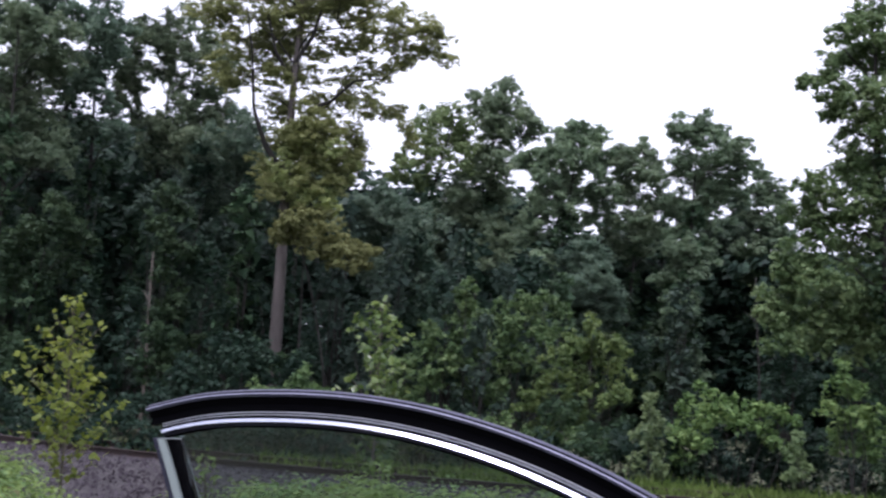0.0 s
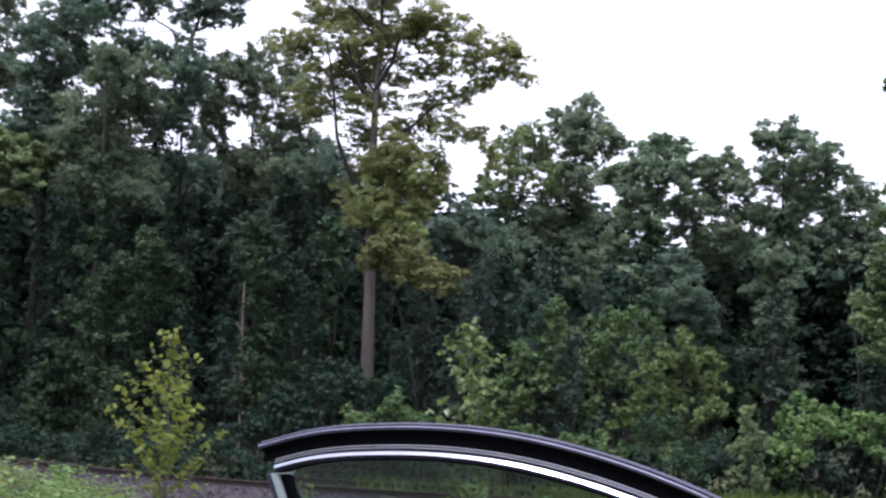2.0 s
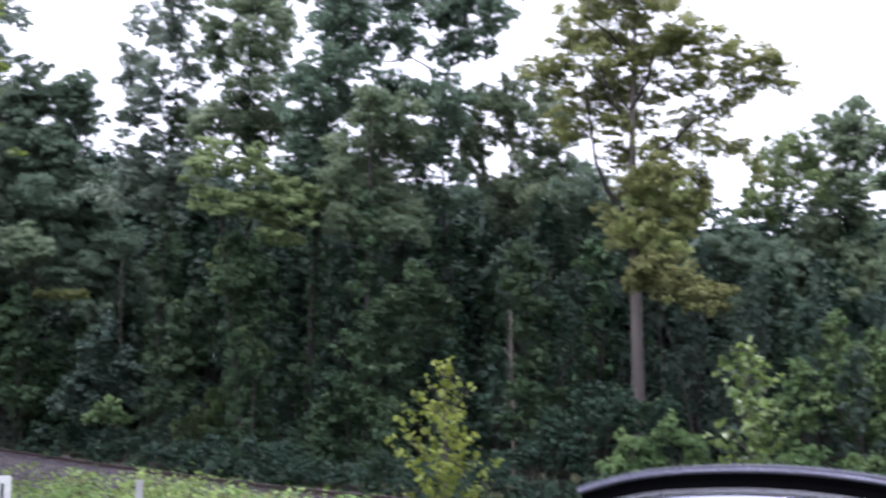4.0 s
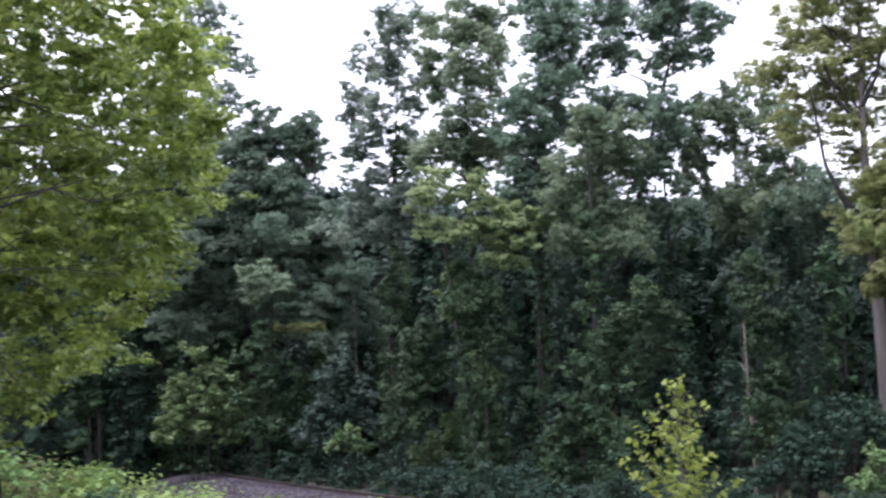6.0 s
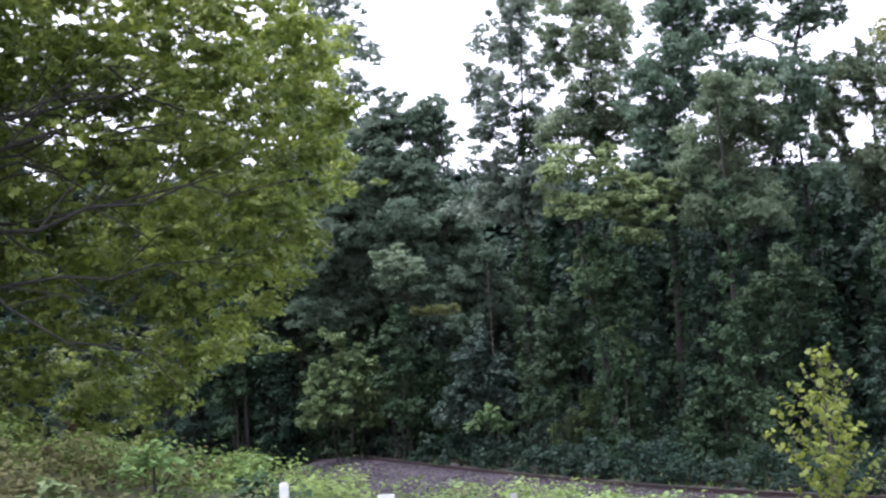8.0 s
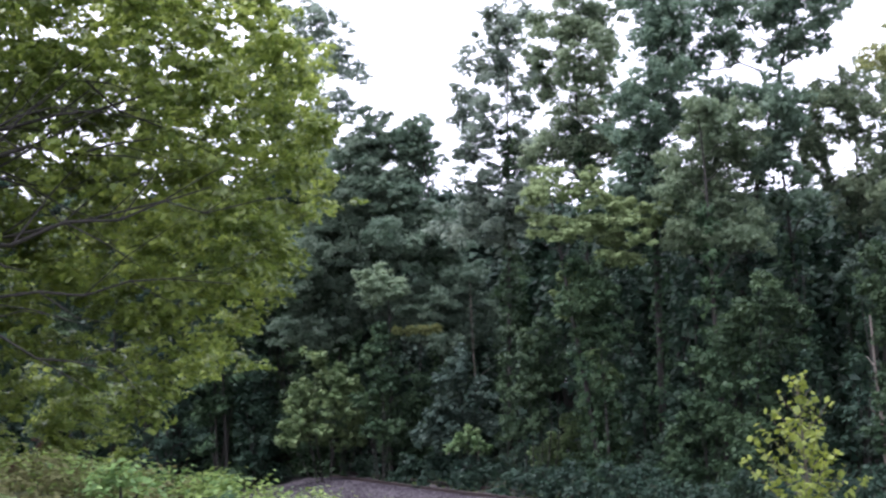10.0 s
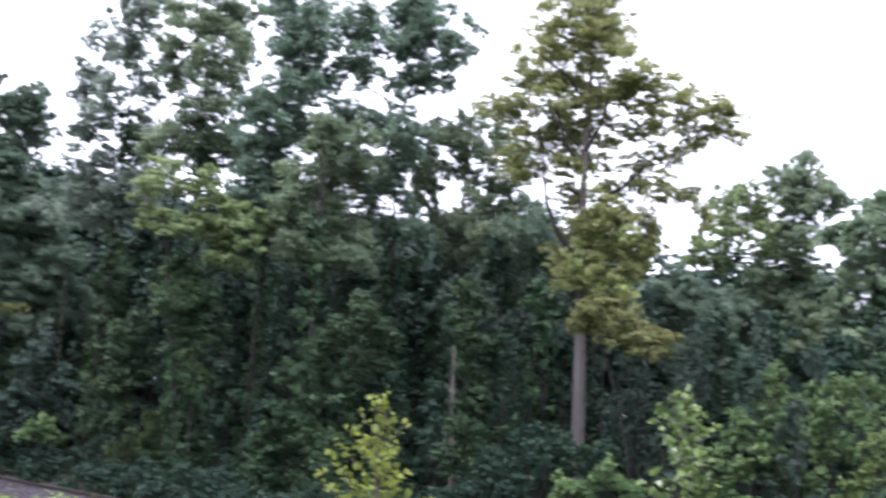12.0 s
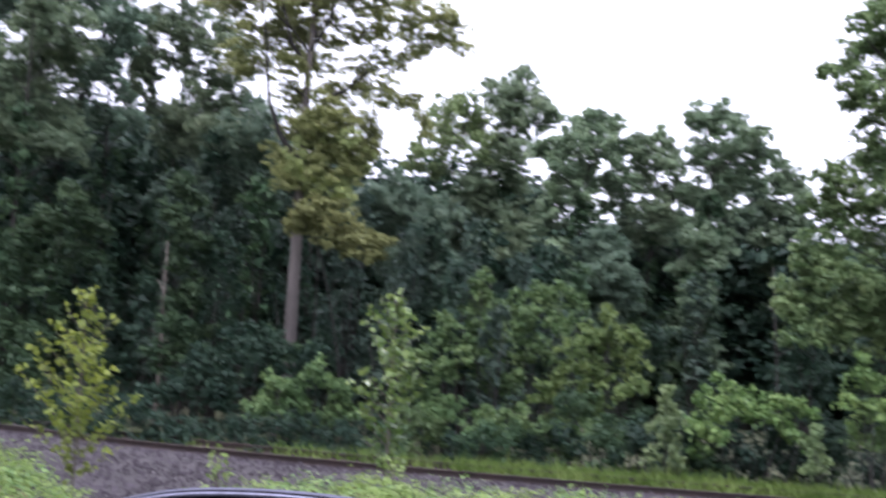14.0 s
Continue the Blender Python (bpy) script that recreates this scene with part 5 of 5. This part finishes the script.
def build_post(label, bearing, distance, top, style):
    x, y = spot(bearing, distance)
    z = gz(x, y)
    H = top - z
    post = thing("marker_post", label, "marker post", (x, y, z))
    wide = {"head": 0.022, "stake": 0.045, "sign": 0.035}[style]
    bm = bmesh.new()
    box(bm, 0, 0, H / 2 - 0.06, wide, 0.022, H + 0.08, 0.004)
    part("post", bm, GREY_POST, post)
    if style == "head":
        bm = bmesh.new()
        box(bm, 0, -0.004, H - 0.045, 0.058, 0.036, 0.11, 0.008)
        part("head", bm, WHITE, post, "white painted head of the post")
    if style == "sign":
        bm = bmesh.new()
        box(bm, 0, -0.02, H - 0.075, 0.105, 0.010, 0.15, 0.004)
        plate = part("plate", bm, WHITE, post, "small white sign plate")
        bm = bmesh.new()
        box(bm, 0.004, -0.0275, H - 0.085, 0.016, 0.004, 0.085, 0.0015)
        part("mark", bm, INK, plate, "black bar mark")
    post.rotation_euler = (0, 0, radians(bearing))


build_post("thin marker post with white head among the weeds", 41.5, 7.6, 1.083, "head")
build_post("grey steel stake among the weeds", 31.1, 7.6, 0.965, "stake")
build_post("small white sign with black mark on post", 36.9, 7.6, 0.985, "sign")


# ---- open car door ----
DOOR_A, DOOR_B = Vector((-0.373, 1.556, 0)), Vector((0.241, 1.328, 0))
ROOF_U = [0.0, 0.07, 0.18, 0.405, 0.655, 0.86, 1.04, 1.14]
ROOF_Z = [1.371, 1.3905, 1.405, 1.398, 1.324, 1.205, 1.055, 0.955]


def roof_line(n=64):
    """The door's top edge as a smooth curve in its own plane."""
    us = np.array(ROOF_U)
    zs = np.array(ROOF_Z)
    m = np.gradient(zs, us)
    out = []
    for k in range(n + 1):
        u = us[-1] * k / n
        j = min(len(us) - 2, int(np.searchsorted(us, u, "right")) - 1)
        h = us[j + 1] - us[j]
        t = (u - us[j]) / h
        z = (2 * t ** 3 - 3 * t ** 2 + 1) * zs[j] + (t ** 3 - 2 * t ** 2 + t) * h * m[j] + (-2 * t ** 3 + 3 * t ** 2) * zs[j + 1] + (t ** 3 - t ** 2) * h * m[j + 1]
        out.append((u, z))
    return np.array(out)


def build_door():
    door = thing("car_door", "open car door with bright window trim and black seal", "car door", (DOOR_A.x, DOOR_A.y, 0))
    way = (DOOR_B - DOOR_A).normalized()
    door.rotation_euler = (0, 0, math.atan2(way.y, way.x))
    line = roof_line()
    tan = np.gradient(line, axis=0)
    tan /= np.linalg.norm(tan, axis=1)[:, None]
    nor = np.stack([-tan[:, 1], tan[:, 0]], 1)

    def strip(name, section, material, u0=0.0, grow=0.0, label="", line=line, nor=nor):
        """section: ring of (inward offset, depth); swept along the roof line."""
        V, Fc, n = [], [], len(section)
        keep = [k for k in range(len(line)) if line[k][0] >= u0 - 1e-6]
        for k in keep:
            g = 1 + grow * line[k][0]
            for o, d in section:
                p = line[k] - nor[k] * o * g
                V.append((p[0], d, p[1]))
        for k in range(len(keep) - 1):
            for s in range(n):
                a, b = k * n + s, k * n + (s + 1) % n
                Fc.append((a, b, b + n, a + n))
        Fc += [tuple(range(n)), tuple((len(keep) - 1) * n + s for s in reversed(range(n)))]
        ob = mesh_object(name, V, Fc, material, door, label, smooth=False)
        return ob

    strip("roof_lip", [(0.0110, -0.004), (0.0095, 0.0), (0.0110, 0.012), (0.0178, 0.016), (0.0180, -0.006), (0.0150, -0.008)], RUBBER_LIP, grow=0.12, label="grey upper lip of the door seal")
    strip("lip_groove", [(0.0116, -0.0045), (0.0116, 0.0), (0.0128, 0.0), (0.0128, -0.0068)], RUBBER, grow=0.12)
    strip("lip_edge", [(0.0138, -0.0076), (0.0138, 0.0), (0.0150, 0.0), (0.0150, -0.0090)], RUBBER_LINE, grow=0.12, label="pale edge line on the lip")
    strip("seal", [(0.0181, -0.003), (0.0181, 0.02), (0.0360, 0.02), (0.0360, -0.003), (0.0270, 0.002)], RUBBER, 0.0, grow=0.12, label="thick black rubber seal")
    strip("trim_bead", [(0.0362, -0.001), (0.0362, 0.01), (0.0375, 0.01), (0.0375, -0.006), (0.0368, -0.006)], TRIM_LINE, 0.008, grow=0.12)
    strip("trim_groove", [(0.0377, -0.001), (0.0377, 0.01), (0.0391, 0.01), (0.0391, -0.001)], RUBBER, 0.008, grow=0.12)
    strip("trim_bead", [(0.0393, -0.002), (0.0393, 0.01), (0.0404, 0.01), (0.0404, -0.006), (0.0398, -0.006)], TRIM_LINE, 0.008, grow=0.12)
    strip("trim_groove", [(0.0406, -0.002), (0.0406, 0.01), (0.0418, 0.01), (0.0418, -0.002)], RUBBER, 0.008, grow=0.12)
    strip("bright_trim", [(0.0420, -0.001), (0.0420, 0.012), (0.0488, 0.012), (0.0488, -0.009), (0.0478, -0.0115), (0.0440, -0.0085)], CHROME, 0.010, grow=0.12, label="bright polished trim round the window")
    # dark strip in place of the shadow edge below the bright trim
    strip("trim_shade_strip", [(0.0490, -0.008), (0.0490, 0.01), (0.0526, 0.01), (0.0526, -0.004)], RUBBER_GREY, 0.011, grow=0.12, label="dark violet-grey strip for the shade under the trim")
    strip("glass_run", [(0.0528, -0.003), (0.0528, 0.01), (0.0550, 0.01), (0.0550, -0.003)], RUBBER, 0.012, grow=0.12)

    # slanting rear pillar
    def slanted(name, du0, du1, d0, d1, material, label=""):
        V, Fc = [], []
        zs = [1.322 - 0.04 * k for k in range(11)]
        for z in zs:
            f = (1.322 - z)
            s = 0.012 + 0.47 * f - 0.30 * f * f
            for u, d in ((du0, d0), (du1, d0), (du1, d1), (du0, d1)):
                V.append((s + u, d, z))
        for k in range(10):
            for s in range(4):
                a, b = k * 4 + s, k * 4 + (s + 1) % 4
                Fc.append((a, a + 4, b + 4, b))
        Fc += [(3, 2, 1, 0), (40, 41, 42, 43)]
        mesh_object(name, V, Fc, material, door, label)

    slanted("pillar_edge", 0.003, 0.0125, -0.004, 0.03, RUBBER_GREY, "dark violet-grey outer edge of the pillar")
    slanted("pillar", 0.0127, 0.0235, -0.008, 0.03, PAINT, "pale grey-green painted rear pillar")
    slanted("pillar_seal", 0.0237, 0.034, -0.004, 0.012, RUBBER, "black glass run of the rear pillar")

    # window pane, down to the waist of the door
    top = [(u, z) for u, z in line if u > 0.02]
    V, Fc = [], []
    waist = 0.93
    f0 = 1.322 - waist
    for d in (0.002, 0.006):
        for (u, z), nn in zip(top, nor[-len(top):]):
            zz = max(waist + 0.002, z - nn[1] * 0.055)
            f = max(0.0, 1.322 - zz)
            V.append((max(u - nn[0] * 0.055, 0.012 + 0.47 * f - 0.30 * f * f + 0.03), d, zz))
        s = 0.012 + 0.47 * f0 - 0.30 * f0 * f0 + 0.03
        V += [(1.12, d, waist), (s, d, waist)]
    n = len(V) // 2
    Fc = [tuple(range(n)), tuple(range(2 * n - 1, n - 1, -1))] + [(k, n + k, n + (k + 1) % n, (k + 1) % n) for k in range(n)]
    pane = mesh_object("window_pane", V, Fc, GLASS, door, "clear slightly tinted side window")
    pane.visible_shadow = False

    # door panel below the waist
    bm = bmesh.new()
    outline = [(0.10, 0.93), (1.15, 0.95), (1.17, 0.60), (1.14, 0.34), (0.30, 0.30), (0.14, 0.42), (0.09, 0.62)]
    vs = [[bm.verts.new((u, d, z)) for u, z in outline] for d in (-0.03, 0.09)]
    bm.faces.new(vs[0])
    bm.faces.new(list(reversed(vs[1])))
    for k in range(len(outline)):
        j = (k + 1) % len(outline)
        bm.faces.new((vs[0][k], vs[1][k], vs[1][j], vs[0][j]))
    bmesh.ops.recalc_face_normals(bm, faces=bm.faces[:])
    bmesh.ops.bevel(bm, geom=bm.edges[:], offset=0.015, segments=3, affect="EDGES")
    part("door_panel", bm, TRIM_DARK, door, "dark grey lower door panel")


build_door()
